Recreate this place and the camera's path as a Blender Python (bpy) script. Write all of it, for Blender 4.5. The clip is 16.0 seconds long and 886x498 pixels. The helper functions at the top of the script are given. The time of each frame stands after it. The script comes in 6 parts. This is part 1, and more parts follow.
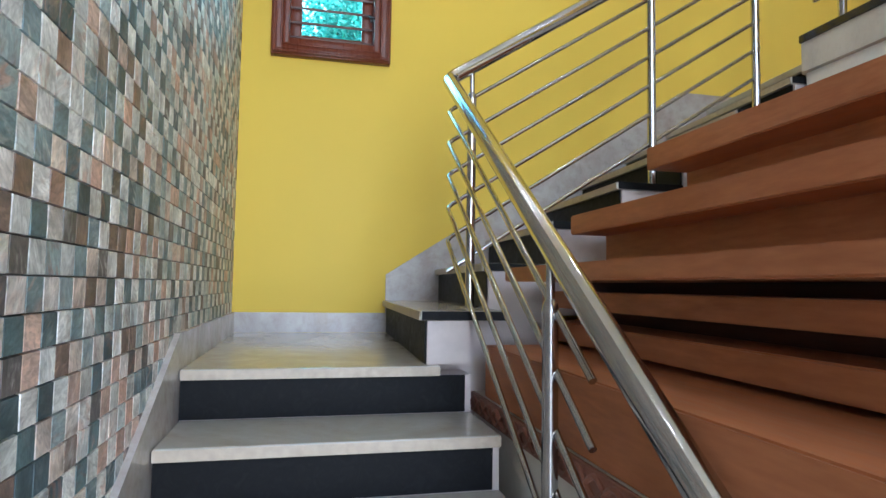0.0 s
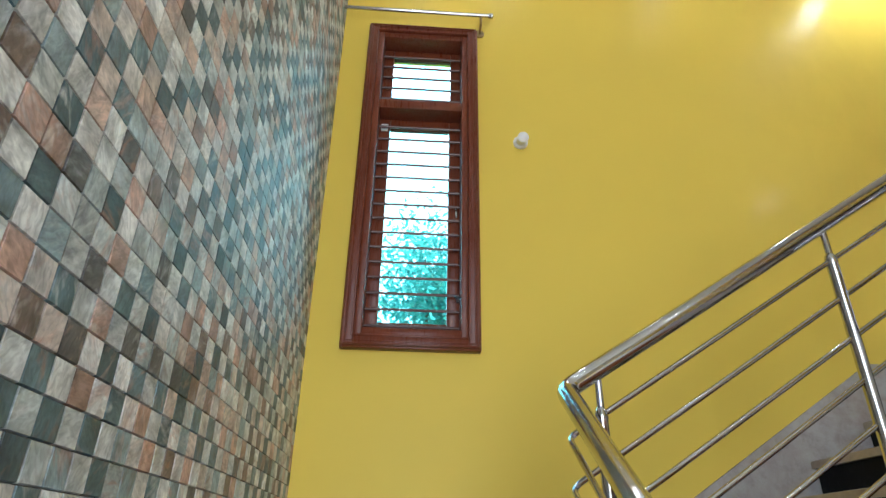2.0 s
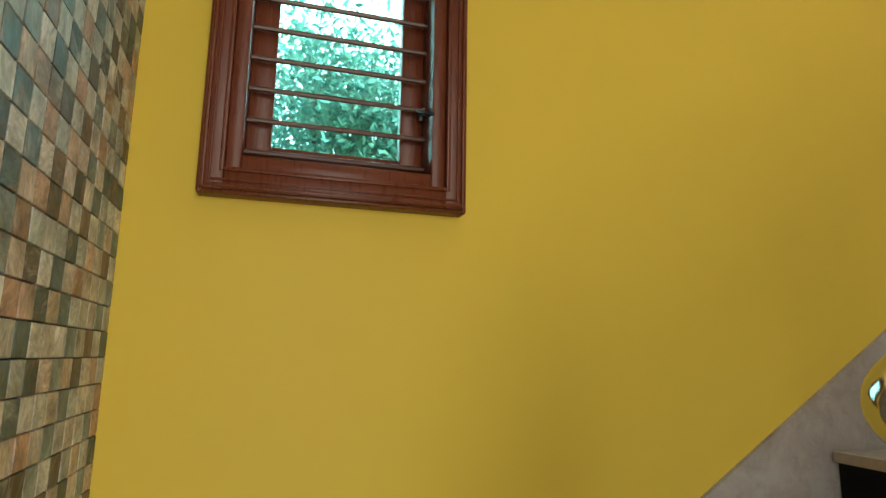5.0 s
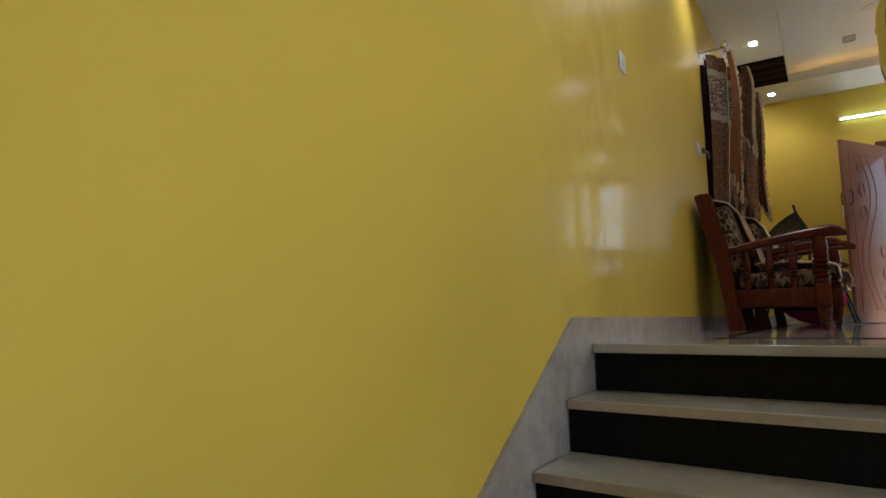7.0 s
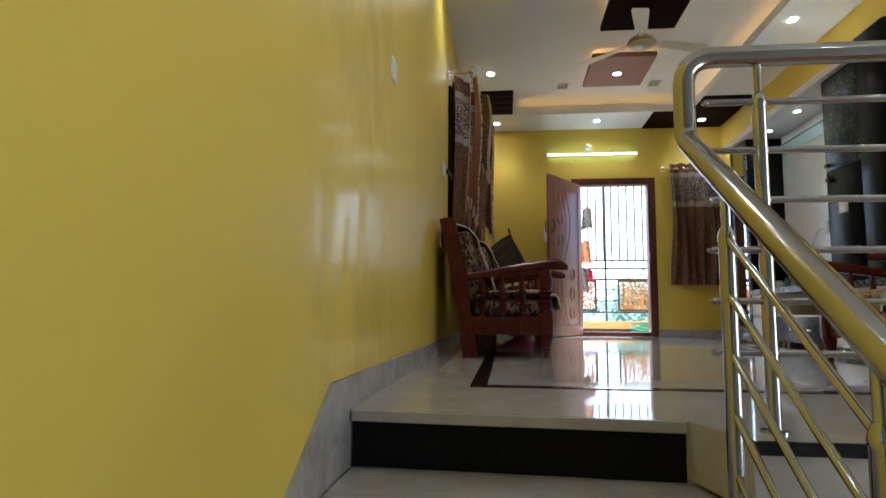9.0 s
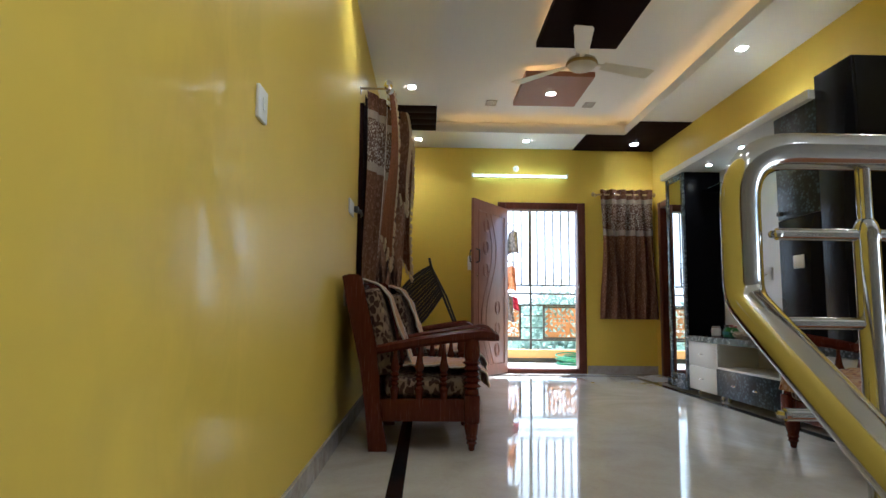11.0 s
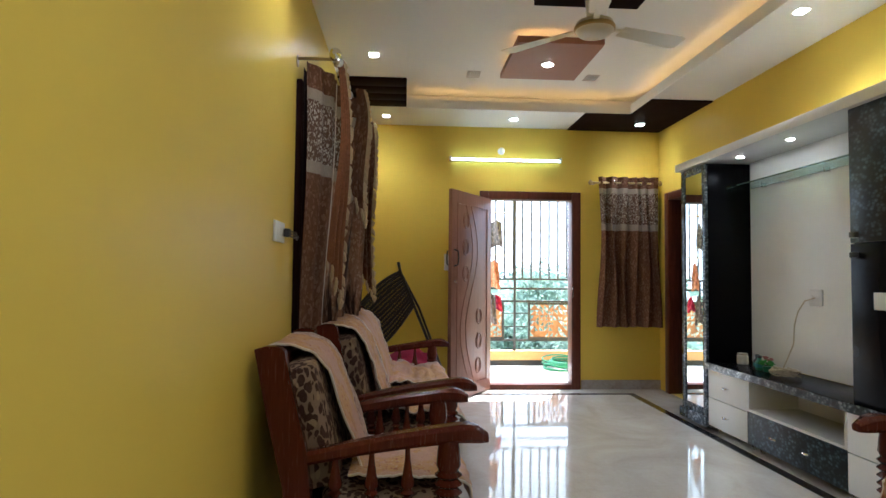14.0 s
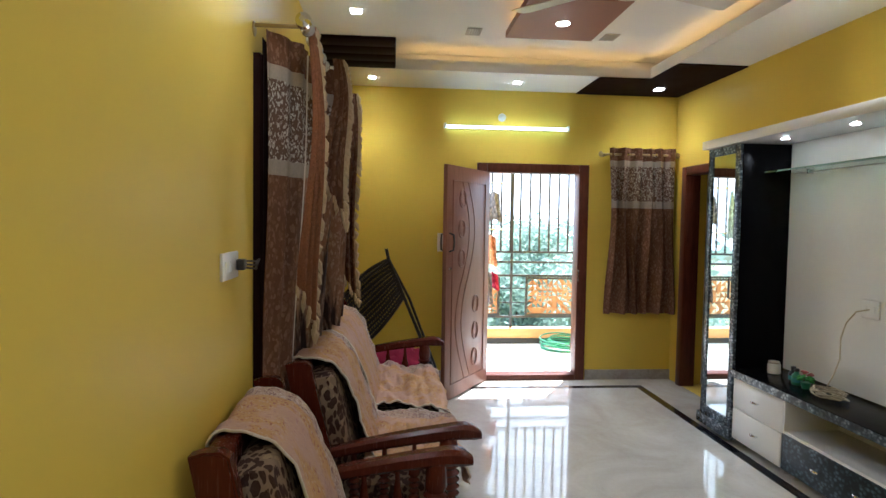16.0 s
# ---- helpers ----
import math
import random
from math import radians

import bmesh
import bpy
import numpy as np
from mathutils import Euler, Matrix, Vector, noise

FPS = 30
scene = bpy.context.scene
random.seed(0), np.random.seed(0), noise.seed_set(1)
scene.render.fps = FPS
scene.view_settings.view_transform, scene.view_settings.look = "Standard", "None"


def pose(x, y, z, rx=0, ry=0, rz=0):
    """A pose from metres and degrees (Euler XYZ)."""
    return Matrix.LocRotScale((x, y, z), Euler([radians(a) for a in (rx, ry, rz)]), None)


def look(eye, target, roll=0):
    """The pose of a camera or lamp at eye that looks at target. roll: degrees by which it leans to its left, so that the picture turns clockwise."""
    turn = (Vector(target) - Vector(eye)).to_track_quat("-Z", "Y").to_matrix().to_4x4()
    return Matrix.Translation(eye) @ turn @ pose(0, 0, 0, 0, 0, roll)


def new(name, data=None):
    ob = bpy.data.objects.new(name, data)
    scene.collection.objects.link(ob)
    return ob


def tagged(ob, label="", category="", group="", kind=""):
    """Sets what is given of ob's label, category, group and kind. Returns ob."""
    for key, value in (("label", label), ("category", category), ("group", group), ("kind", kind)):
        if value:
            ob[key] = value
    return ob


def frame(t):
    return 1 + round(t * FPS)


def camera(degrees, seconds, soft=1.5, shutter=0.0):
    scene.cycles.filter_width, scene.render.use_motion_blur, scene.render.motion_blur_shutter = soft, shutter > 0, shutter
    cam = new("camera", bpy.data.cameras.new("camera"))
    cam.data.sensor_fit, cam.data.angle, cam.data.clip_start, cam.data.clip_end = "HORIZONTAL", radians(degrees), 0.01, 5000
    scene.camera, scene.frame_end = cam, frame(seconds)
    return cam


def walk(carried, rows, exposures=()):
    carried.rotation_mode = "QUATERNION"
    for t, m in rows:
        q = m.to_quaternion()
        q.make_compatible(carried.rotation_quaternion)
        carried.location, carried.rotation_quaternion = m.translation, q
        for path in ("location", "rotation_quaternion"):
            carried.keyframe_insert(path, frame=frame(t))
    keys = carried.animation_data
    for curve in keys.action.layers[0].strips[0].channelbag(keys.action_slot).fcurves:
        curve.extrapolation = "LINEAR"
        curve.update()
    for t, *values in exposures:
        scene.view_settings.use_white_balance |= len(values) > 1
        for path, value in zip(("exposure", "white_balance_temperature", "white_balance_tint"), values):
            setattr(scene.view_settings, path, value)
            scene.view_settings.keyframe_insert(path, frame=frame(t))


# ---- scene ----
cam = camera(72.9, 16.0)
PATH = [
    (0, (0.373, -3.259, 0.298), (0.816, -1.312, 0.422), 0.9),
    (0.5, (0.395, -3.138, 0.33), (0.71, -1.198, 0.698), 0.7),
    (1, (0.396, -2.971, 0.416), (0.642, -1.079, 1.014), 0.9),
    (1.5, (0.44, -2.802, 0.571), (0.604, -0.975, 1.367), 1.1),
    (2, (0.46, -2.632, 0.715), (0.564, -0.847, 1.611), 1.0),
    (2.5, (0.439, -2.449, 0.817), (0.533, -0.69, 1.763), 0.9),
    (3, (0.433, -2.263, 0.907), (0.534, -0.508, 1.861), 0.6),
    (3.2, (0.436, -2.189, 0.945), (0.531, -0.438, 1.906), 0.5),
    (5.3, (0.318, -1.315, 1.208), (1.028, 0.535, 1.498), 1.1),
    (5.5, (0.336, -1.238, 1.246), (1.158, 0.565, 1.518), 1.0),
    (6, (0.389, -1.077, 1.285), (1.537, 0.526, 1.622), -1.2),
    (6.5, (0.518, -0.898, 1.389), (1.973, 0.442, 1.681), -0.9),
    (7, (0.554, -0.783, 1.514), (2.226, 0.287, 1.756), -0.9),
    (7.5, (0.606, -0.64, 1.588), (2.422, 0.166, 1.817), -0.6),
    (8, (0.733, -0.56, 1.7), (2.648, -0.019, 1.904), 0.5),
    (8.5, (0.84, -0.532, 1.714), (2.796, -0.173, 1.922), 0.6),
    (9, (0.939, -0.498, 1.724), (2.916, -0.286, 1.935), 0.4),
    (9.5, (1.151, -0.464, 1.789), (3.137, -0.347, 1.996), 0.6),
    (10, (1.346, -0.478, 1.914), (3.334, -0.431, 2.119), 0.7),
    (12.5, (2.215, -0.556, 2.425), (4.202, -0.666, 2.629), 0.4),
    (13, (2.388, -0.575, 2.467), (4.377, -0.687, 2.648), 0.5),
    (13.5, (2.585, -0.576, 2.572), (4.577, -0.693, 2.706), 0.5),
    (14, (2.773, -0.582, 2.648), (4.767, -0.708, 2.738), 0.6),
    (14.5, (2.952, -0.578, 2.755), (4.946, -0.715, 2.8), 0.7),
    (15, (3.134, -0.554, 2.831), (5.129, -0.702, 2.813), 0.8),
    (15.5, (3.284, -0.55, 2.916), (5.277, -0.708, 2.854), 0.8),
    (16, (3.416, -0.57, 3.009), (5.406, -0.738, 2.916), 0.9),
]
EXPOSURES = [(0, 2.66, 5200, 10), (1.5, 2.34, 5300, 9), (3.2, 2.31, 5500, 9), (5.5, 1.82, 7200, 8), (6.0, 1.72, 5900, 8), (6.5, 1.74, 5700, 8), (8.5, 1.82, 5200, 8), (12.5, 2.02, 5300, 8), (16, 2.16, 5400, 8)]
walk(cam, [(t, look(e, a, r)) for t, e, a, r in PATH], EXPOSURES)

# ---- world, sun, lamps ----
world = bpy.data.worlds.new("sky")
scene.world = world
world.use_nodes = True
sky = world.node_tree.nodes.new("ShaderNodeTexSky")
sky.sky_type, sky.sun_disc = "NISHITA", False
sky.dust_density = 2.6
SUN_WAY = Vector((-0.36, 0.22, -0.90)).normalized()
sky.sun_elevation = math.asin(-SUN_WAY.z)
sky.sun_rotation = math.atan2(-SUN_WAY.x, -SUN_WAY.y)
background = world.node_tree.nodes["Background"]
background.inputs["Strength"].default_value = 0.15
world.node_tree.links.new(sky.outputs[0], background.inputs["Color"])


def lamp(name, kind, m, energy, color=(1, 1, 1), **more):
    data = bpy.data.lights.new(name, kind)
    data.energy, data.color = energy, color
    ob = new(name, data)
    ob.matrix_world = m
    return ob


sun = lamp("sun", "SUN", look((0, 0, 0), SUN_WAY), 5.0, (1.0, 0.95, 0.86))
sun.data.angle = radians(0.6)


def area_lamp(name, eye, target, width, height, energy, color):
    ob = lamp(name, "AREA", look(eye, target), energy, color)
    ob.data.shape, ob.data.size, ob.data.size_y = "RECTANGLE", width, height
    return ob


# unseen fill lamp added behind the camera to brighten the stairwell
area_lamp("added_stair_fill", (0.85, -6.25, 0.95), (0.85, -2.0, 0.95), 1.7, 4.0, 30, (1.0, 0.985, 0.95))


def spot(x, y, z, energy, color=(1.0, 0.96, 0.88), angle=125):
    ob = lamp("downlight_beam", "SPOT", look((x, y, z), (x, y, z - 1)), energy, color)
    ob.data.spot_size, ob.data.spot_blend, ob.data.shadow_soft_size = radians(angle), 0.8, 0.04


LIVING_W, STAIR_W, UNIT_W = 5.2, 0.9, 1.0
LEAF_TURN = 147

# ---- materials ----
def rgb(c):
    return (*c, 1.0)


class Mat:
    """A node material with a few short ways to wire it."""

    def __init__(self, name, color=(0.5, 0.5, 0.5), rough=0.5, metal=0.0, spec=0.5):
        self.m = bpy.data.materials.new(name)
        self.m.use_nodes = True
        self.t = self.m.node_tree
        self.b = self.t.nodes["Principled BSDF"]
        self.b.inputs["Base Color"].default_value = rgb(color)
        self.b.inputs["Roughness"].default_value = rough
        self.b.inputs["Metallic"].default_value = metal
        self.b.inputs["Specular IOR Level"].default_value = spec
        self.place = None

    def node(self, kind, **values):
        n = self.t.nodes.new(kind)
        for k, v in values.items():
            n.inputs[k].default_value = v
        return n

    def link(self, a, b):
        self.t.links.new(a, b)

    def coords(self, scale=(1, 1, 1)):
        c = self.node("ShaderNodeTexCoord")
        m = self.node("ShaderNodeMapping")
        m.inputs["Scale"].default_value = scale
        self.link(c.outputs["Object"], m.inputs["Vector"])
        return m.outputs["Vector"]

    def noise(self, scale, detail=4.0, stretch=(1, 1, 1), rough=0.55, distort=0.0):
        n = self.node("ShaderNodeTexNoise")
        n.inputs["Scale"].default_value, n.inputs["Detail"].default_value = scale, detail
        n.inputs["Roughness"].default_value, n.inputs["Distortion"].default_value = rough, distort
        self.link(self.coords(stretch), n.inputs["Vector"])
        return n.outputs["Fac"]

    def ramp(self, fac, *stops, constant=False):
        r = self.node("ShaderNodeValToRGB")
        e = r.color_ramp.elements
        while len(e) < len(stops):
            e.new(0.5)
        for el, (p, c) in zip(e, stops):
            el.position, el.color = p, rgb(c)
        if constant:
            r.color_ramp.interpolation = "CONSTANT"
        self.link(fac, r.inputs["Fac"])
        return r.outputs["Color"]

    def mix(self, fac, a, b, how="MIX"):
        n = self.t.nodes.new("ShaderNodeMix")
        n.data_type, n.blend_type = "RGBA", how
        for v, i in ((fac, 0), (a, 6), (b, 7)):
            if isinstance(v, (int, float)):
                n.inputs[i].default_value = v
            elif isinstance(v, tuple):
                n.inputs[i].default_value = rgb(v)
            else:
                self.link(v, n.inputs[i])
        return n.outputs[2]

    def color(self, out):
        self.link(out, self.b.inputs["Base Color"])
        return self

    def roughness(self, fac, lo, hi):
        n = self.node("ShaderNodeMapRange")
        n.inputs["To Min"].default_value, n.inputs["To Max"].default_value = lo, hi
        self.link(fac, n.inputs["Value"])
        self.link(n.outputs[0], self.b.inputs["Roughness"])
        return self

    def bump(self, fac, strength=0.2, distance=0.01):
        n = self.node("ShaderNodeBump", Strength=strength, Distance=distance)
        self.link(fac, n.inputs["Height"])
        self.link(n.outputs[0], self.b.inputs["Normal"])
        return self


def plain(name, color, rough=0.5, metal=0.0, grain=30.0, vary=0.12, bump=0.05, spec=0.5):
    """A painted or moulded surface with slight mottling at two scales."""
    m = Mat(name, color, rough, metal, spec)
    a, b = m.noise(grain), m.noise(grain / 12.0, 2.0)
    dark = tuple(c * (1 - vary) for c in color)
    light = tuple(min(1, c * (1 + vary * 0.6)) for c in color)
    m.color(m.mix(b, m.ramp(a, (0.3, dark), (0.7, color)), light))
    m.roughness(b, max(0.02, rough * 0.85), min(1, rough * 1.15))
    m.bump(a, bump, 0.004)
    return m.m


def wood(name, dark, mid, light, rough=0.3, stretch=(1, 1, 12), scale=6.0, spec=0.22):
    m = Mat(name, mid, rough, 0.0, spec)
    inv = tuple(1.0 / s for s in stretch)
    g = m.noise(scale * 5, 6.0, inv, 0.6, 0.6)
    f = m.noise(scale * 22, 3.0, inv)
    w = m.noise(2.2, 2.0)
    c = m.ramp(g, (0.25, dark), (0.5, mid), (0.78, light))
    c = m.mix(0.35, c, m.ramp(f, (0.35, dark), (0.65, light)))
    m.color(m.mix(m.ramp(w, (0.35, (0.0, 0.0, 0.0)), (0.75, (0.5, 0.5, 0.5))), c, dark))
    m.roughness(f, rough * 0.7, rough * 1.4)
    m.bump(f, 0.12, 0.003)
    return m.m


def wall_paint(name, color, rough=0.34, spec=0.4, gloss=0.0):
    m = Mat(name, color, rough, 0.0, spec)
    a, b, c = m.noise(140, 3), m.noise(1.1, 3), m.noise(7, 4)
    lo = tuple(v * 0.93 for v in color)
    m.color(m.mix(m.ramp(c, (0.35, (0, 0, 0)), (0.8, (0.06, 0.06, 0.06))), m.mix(b, color, lo), tuple(v * 0.88 for v in color)))
    m.roughness(b, rough * 0.85, rough * 1.25)
    m.bump(m.mix(0.5, a, c), 0.06, 0.004)
    if gloss:
        # coat gloss masked to a stair-head band, placing the balcony door's sheen
        sep = m.node("ShaderNodeSeparateXYZ")
        m.link(m.coords(), sep.inputs[0])
        scaled = m.node("ShaderNodeMapRange", **{"From Min": 0.0, "From Max": 10.0})
        m.link(sep.outputs["X"], scaled.inputs["Value"])
        band = m.ramp(scaled.outputs[0], (0.22, (0, 0, 0)), (0.265, (1, 1, 1)), (0.31, (1, 1, 1)), (0.37, (0, 0, 0)))
        streak = m.ramp(m.noise(3.6, 3, (1.5, 1, 0.9), 0.6, 0.6), (0.40, (0, 0, 0)), (0.60, (gloss, gloss, gloss)))
        m.link(m.mix(1.0, band, streak, "MULTIPLY"), m.b.inputs["Coat Weight"])
        m.b.inputs["Coat Roughness"].default_value = 0.16
        n = m.node("ShaderNodeBump", Strength=0.16, Distance=0.02)
        m.link(m.noise(3.0, 2, (1.3, 1, 0.8)), n.inputs["Height"])
        m.link(n.outputs[0], m.b.inputs["Coat Normal"])
    return m.m


def marble(name, a, b, c, rough=0.08, scale=1.6, vein=0.35, spec=0.5, stain=0.0):
    m = Mat(name, a, rough, 0.0, spec)
    n = m.noise(scale, 8, (1, 1, 1), 0.62, 1.4)
    v = m.noise(scale * 2.6, 6, (1.0, 2.2, 1), 0.6, 2.2)
    fine = m.noise(scale * 30, 3)
    col = m.ramp(n, (0.28, c), (0.48, b), (0.66, a))
    veins = m.ramp(v, (0.485, (0, 0, 0)), (0.5, (vein, vein, vein)), (0.515, (0, 0, 0)))
    col = m.mix(veins, col, tuple(x * 0.55 for x in c))
    col = m.mix(0.12, col, m.ramp(fine, (0.3, c), (0.7, a)))
    if stain:
        s1, s2 = m.noise(3.4, 6, (1, 1, 1), 0.65, 0.6), m.noise(19, 5, (1, 1, 1), 0.7, 0.4)
        col = m.mix(m.ramp(s1, (0.47, (0, 0, 0)), (0.66, (stain, stain, stain))), col, (0.20, 0.095, 0.05))
        col = m.mix(m.ramp(s2, (0.50, (0, 0, 0)), (0.68, (stain * 0.7, stain * 0.7, stain * 0.7))), col, (0.15, 0.11, 0.085))
    m.color(col)
    m.roughness(n, rough * 0.6, rough * 1.5)
    return m.m


def stone_group(name, colours):
    """The printed slate colours, driven by one random number a tile."""
    g = bpy.data.node_groups.new(name, "ShaderNodeTree")
    g.interface.new_socket("Random", in_out="INPUT", socket_type="NodeSocketFloat")
    g.interface.new_socket("Color", in_out="OUTPUT", socket_type="NodeSocketColor")
    n, l = g.nodes, g.links
    gi, go = n.new("NodeGroupInput"), n.new("NodeGroupOutput")

    def palette(fac, cols):
        r = n.new("ShaderNodeValToRGB")
        r.color_ramp.interpolation = "CONSTANT"
        e = r.color_ramp.elements
        while len(e) < len(cols):
            e.new(0.5)
        for i, (el, c) in enumerate(zip(e, cols)):
            el.position, el.color = i / len(cols), rgb(c)
        l.new(fac, r.inputs["Fac"])
        return r.outputs[0]

    def sums(op, a, b):
        m = n.new("ShaderNodeMath")
        m.operation = op
        l.new(a, m.inputs[0])
        m.inputs[1].default_value = b
        return m.outputs[0]

    main = palette(gi.outputs[0], colours)
    other = palette(sums("FRACT", sums("MULTIPLY", gi.outputs[0], 53.0), 0.0), [(0.20, 0.12, 0.085), (0.50, 0.50, 0.48), (0.38, 0.17, 0.10), (0.12, 0.14, 0.14), (0.60, 0.58, 0.55), (0.45, 0.30, 0.24)])
    tc = n.new("ShaderNodeTexCoord")
    shift = n.new("ShaderNodeVectorMath")
    l.new(tc.outputs["Object"], shift.inputs[0])
    l.new(sums("MULTIPLY", gi.outputs[0], 37.0), shift.inputs[1])
    turn = n.new("ShaderNodeVectorRotate")
    turn.rotation_type = "X_AXIS"
    l.new(shift.outputs[0], turn.inputs["Vector"])
    l.new(sums("MULTIPLY", gi.outputs[0], 40.0), turn.inputs["Angle"])

    def grain(scale, stretch, detail, distort):
        mp, no = n.new("ShaderNodeMapping"), n.new("ShaderNodeTexNoise")
        mp.inputs["Scale"].default_value = stretch
        l.new(turn.outputs[0], mp.inputs["Vector"])
        l.new(mp.outputs[0], no.inputs["Vector"])
        no.inputs["Scale"].default_value, no.inputs["Detail"].default_value, no.inputs["Distortion"].default_value = scale, detail, distort
        return no.outputs[0]

    def ranged(v, a, b, c, d):
        m = n.new("ShaderNodeMapRange")
        for k, q in (("From Min", a), ("From Max", b), ("To Min", c), ("To Max", d)):
            m.inputs[k].default_value = q
        l.new(v, m.inputs["Value"])
        return m.outputs[0]

    mx = n.new("ShaderNodeMix")
    mx.data_type = "RGBA"
    l.new(ranged(grain(24, (1, 1.8, 0.8), 5, 0.9), 0.50, 0.70, 0.0, 0.55), mx.inputs[0])
    l.new(main, mx.inputs[6])
    l.new(other, mx.inputs[7])
    tone = n.new("ShaderNodeVectorMath")
    tone.operation = "MULTIPLY"
    l.new(mx.outputs[2], tone.inputs[0])
    l.new(ranged(grain(15, (1, 1, 1), 3, 0.2), 0.32, 0.66, 0.66, 1.45), tone.inputs[1])
    fine = n.new("ShaderNodeVectorMath")
    fine.operation = "MULTIPLY"
    l.new(tone.outputs[0], fine.inputs[0])
    l.new(ranged(grain(62, (1, 1.9, 0.9), 6, 0.8), 0.34, 0.66, 0.74, 1.2), fine.inputs[1])
    l.new(fine.outputs[0], go.inputs[0])
    return g


PALE_SLATE = stone_group("pale_slate_colours", [(0.52, 0.53, 0.51), (0.60, 0.60, 0.57), (0.50, 0.42, 0.36), (0.66, 0.65, 0.62), (0.40, 0.44, 0.43), (0.58, 0.54, 0.50), (0.47, 0.48, 0.45)])
DEEP_SLATE = stone_group("deep_slate_colours", [(0.055, 0.085, 0.095), (0.13, 0.19, 0.205), (0.47, 0.30, 0.23), (0.17, 0.12, 0.095), (0.075, 0.115, 0.13), (0.24, 0.30, 0.31), (0.30, 0.19, 0.145),
                                                (0.10, 0.09, 0.085), (0.16, 0.22, 0.235), (0.50, 0.36, 0.29), (0.09, 0.14, 0.15)])


def slate(name, source, colours):
    m = Mat(name, (0.3, 0.3, 0.3), 0.45)
    n = m.t.nodes.new("ShaderNodeGroup")
    n.node_tree = colours
    s = m.node(source)
    m.link(s.outputs["Random"] if source == "ShaderNodeObjectInfo" else s.outputs["Random Per Island"], n.inputs[0])
    m.color(n.outputs[0])
    f = m.noise(60, 5, (1, 1.4, 1.2))
    m.roughness(f, 0.42, 0.62)
    m.bump(f, 0.22, 0.004)
    return m.m


def glow(name, color, strength):
    m = Mat(name, color)
    m.b.inputs["Emission Color"].default_value = rgb(color)
    m.b.inputs["Emission Strength"].default_value = strength
    return m.m


def glass(name, tint=(0.9, 0.97, 0.96), rough=0.0):
    m = Mat(name, tint, rough)
    m.b.inputs["Transmission Weight"].default_value = 1.0
    m.b.inputs["IOR"].default_value = 1.45
    return m.m


def cloth(name, base, spot_color, accent, scale=26, weave=420, rough=0.85, cover=(0.42, 0.5), blotch=0.0, stain=(0.014, 0.008, 0.010), share=0.5):
    """Woven cloth with a scattered leaf or flower pattern."""
    m = Mat(name, base, rough, 0, 0.2)
    v = m.node("ShaderNodeTexVoronoi")
    v.inputs["Scale"].default_value = scale
    w = m.noise(scale * 0.6, 3)
    co = m.coords((1, 1, 0.6))
    wob = m.t.nodes.new("ShaderNodeVectorMath")
    wn = m.node("ShaderNodeTexNoise")
    wn.inputs["Scale"].default_value = scale * 0.5
    m.link(co, wn.inputs["Vector"])
    sc = m.t.nodes.new("ShaderNodeVectorMath")
    sc.operation = "SCALE"
    sc.inputs[3].default_value = 0.05
    m.link(wn.outputs["Color"], sc.inputs[0])
    m.link(co, wob.inputs[0])
    m.link(sc.outputs[0], wob.inputs[1])
    m.link(wob.outputs[0], v.inputs["Vector"])
    mask = m.ramp(v.outputs["Distance"], (cover[0], (1, 1, 1)), (cover[1], (0, 0, 0)))
    kind = m.ramp(v.outputs["Color"], (0.0, spot_color), (share, accent), constant=True)
    wv = m.noise(weave, 2)
    col = m.mix(mask, base, kind)
    col = m.mix(m.ramp(wv, (0.3, (0.35, 0.35, 0.35)), (0.7, (0, 0, 0))), m.mix(m.ramp(w, (0.3, (0, 0, 0)), (0.7, (0.12, 0.12, 0.12))), col, base), tuple(c * 0.5 for c in base))
    if blotch:
        so = m.noise(6.5, 4, (1, 1, 0.24), 0.6, 0.5)
        col = m.mix(m.ramp(so, (0.46, (0, 0, 0)), (0.54, (blotch, blotch, blotch))), col, stain)
    m.color(col)
    m.bump(wv, 0.25, 0.002)
    m.b.inputs["Specular IOR Level"].default_value = 0.1
    return m.m


M_YELLOW = wall_paint("yellow_paint", (0.74, 0.535, 0.085), 0.33, 0.045, 0.42)
M_WHITE = wall_paint("white_ceiling_paint", (0.80, 0.79, 0.76), 0.6)
M_CREAM = plain("cream_wall_paint", (0.72, 0.68, 0.60), 0.5)
M_STEPEND = plain("pale_plaster_step_end", (0.50, 0.44, 0.41), 0.6, 0, 26, 0.18)
M_SKIRT = marble("grey_granite_skirting", (0.46, 0.43, 0.41), (0.41, 0.38, 0.355), (0.33, 0.29, 0.265), 0.22, 5, 0.12, stain=0.32)
M_TREAD = marble("cream_marble_tread", (0.46, 0.44, 0.39), (0.41, 0.385, 0.335), (0.40, 0.36, 0.30), 0.15, 3.5, 0.15, stain=0.14)
M_NOSE = plain("sawn_marble_nosing", (0.40, 0.33, 0.25), 0.5, 0, 40, 0.4)
M_FLOOR = marble("polished_marble_floor", (0.58, 0.55, 0.50), (0.51, 0.47, 0.415), (0.41, 0.37, 0.31), 0.05, 1.3, 0.12)
M_BLACK = marble("black_granite", (0.012, 0.012, 0.013), (0.008, 0.008, 0.009), (0.02, 0.02, 0.02), 0.14, 20, 0.05)
M_RISER = marble("matt_black_granite", (0.012, 0.012, 0.013), (0.008, 0.008, 0.009), (0.014, 0.014, 0.014), 0.5, 20, 0.05, 0.08)
M_STEEL = Mat("polished_stainless_steel", (0.47, 0.46, 0.45), 0.10, 1.0)
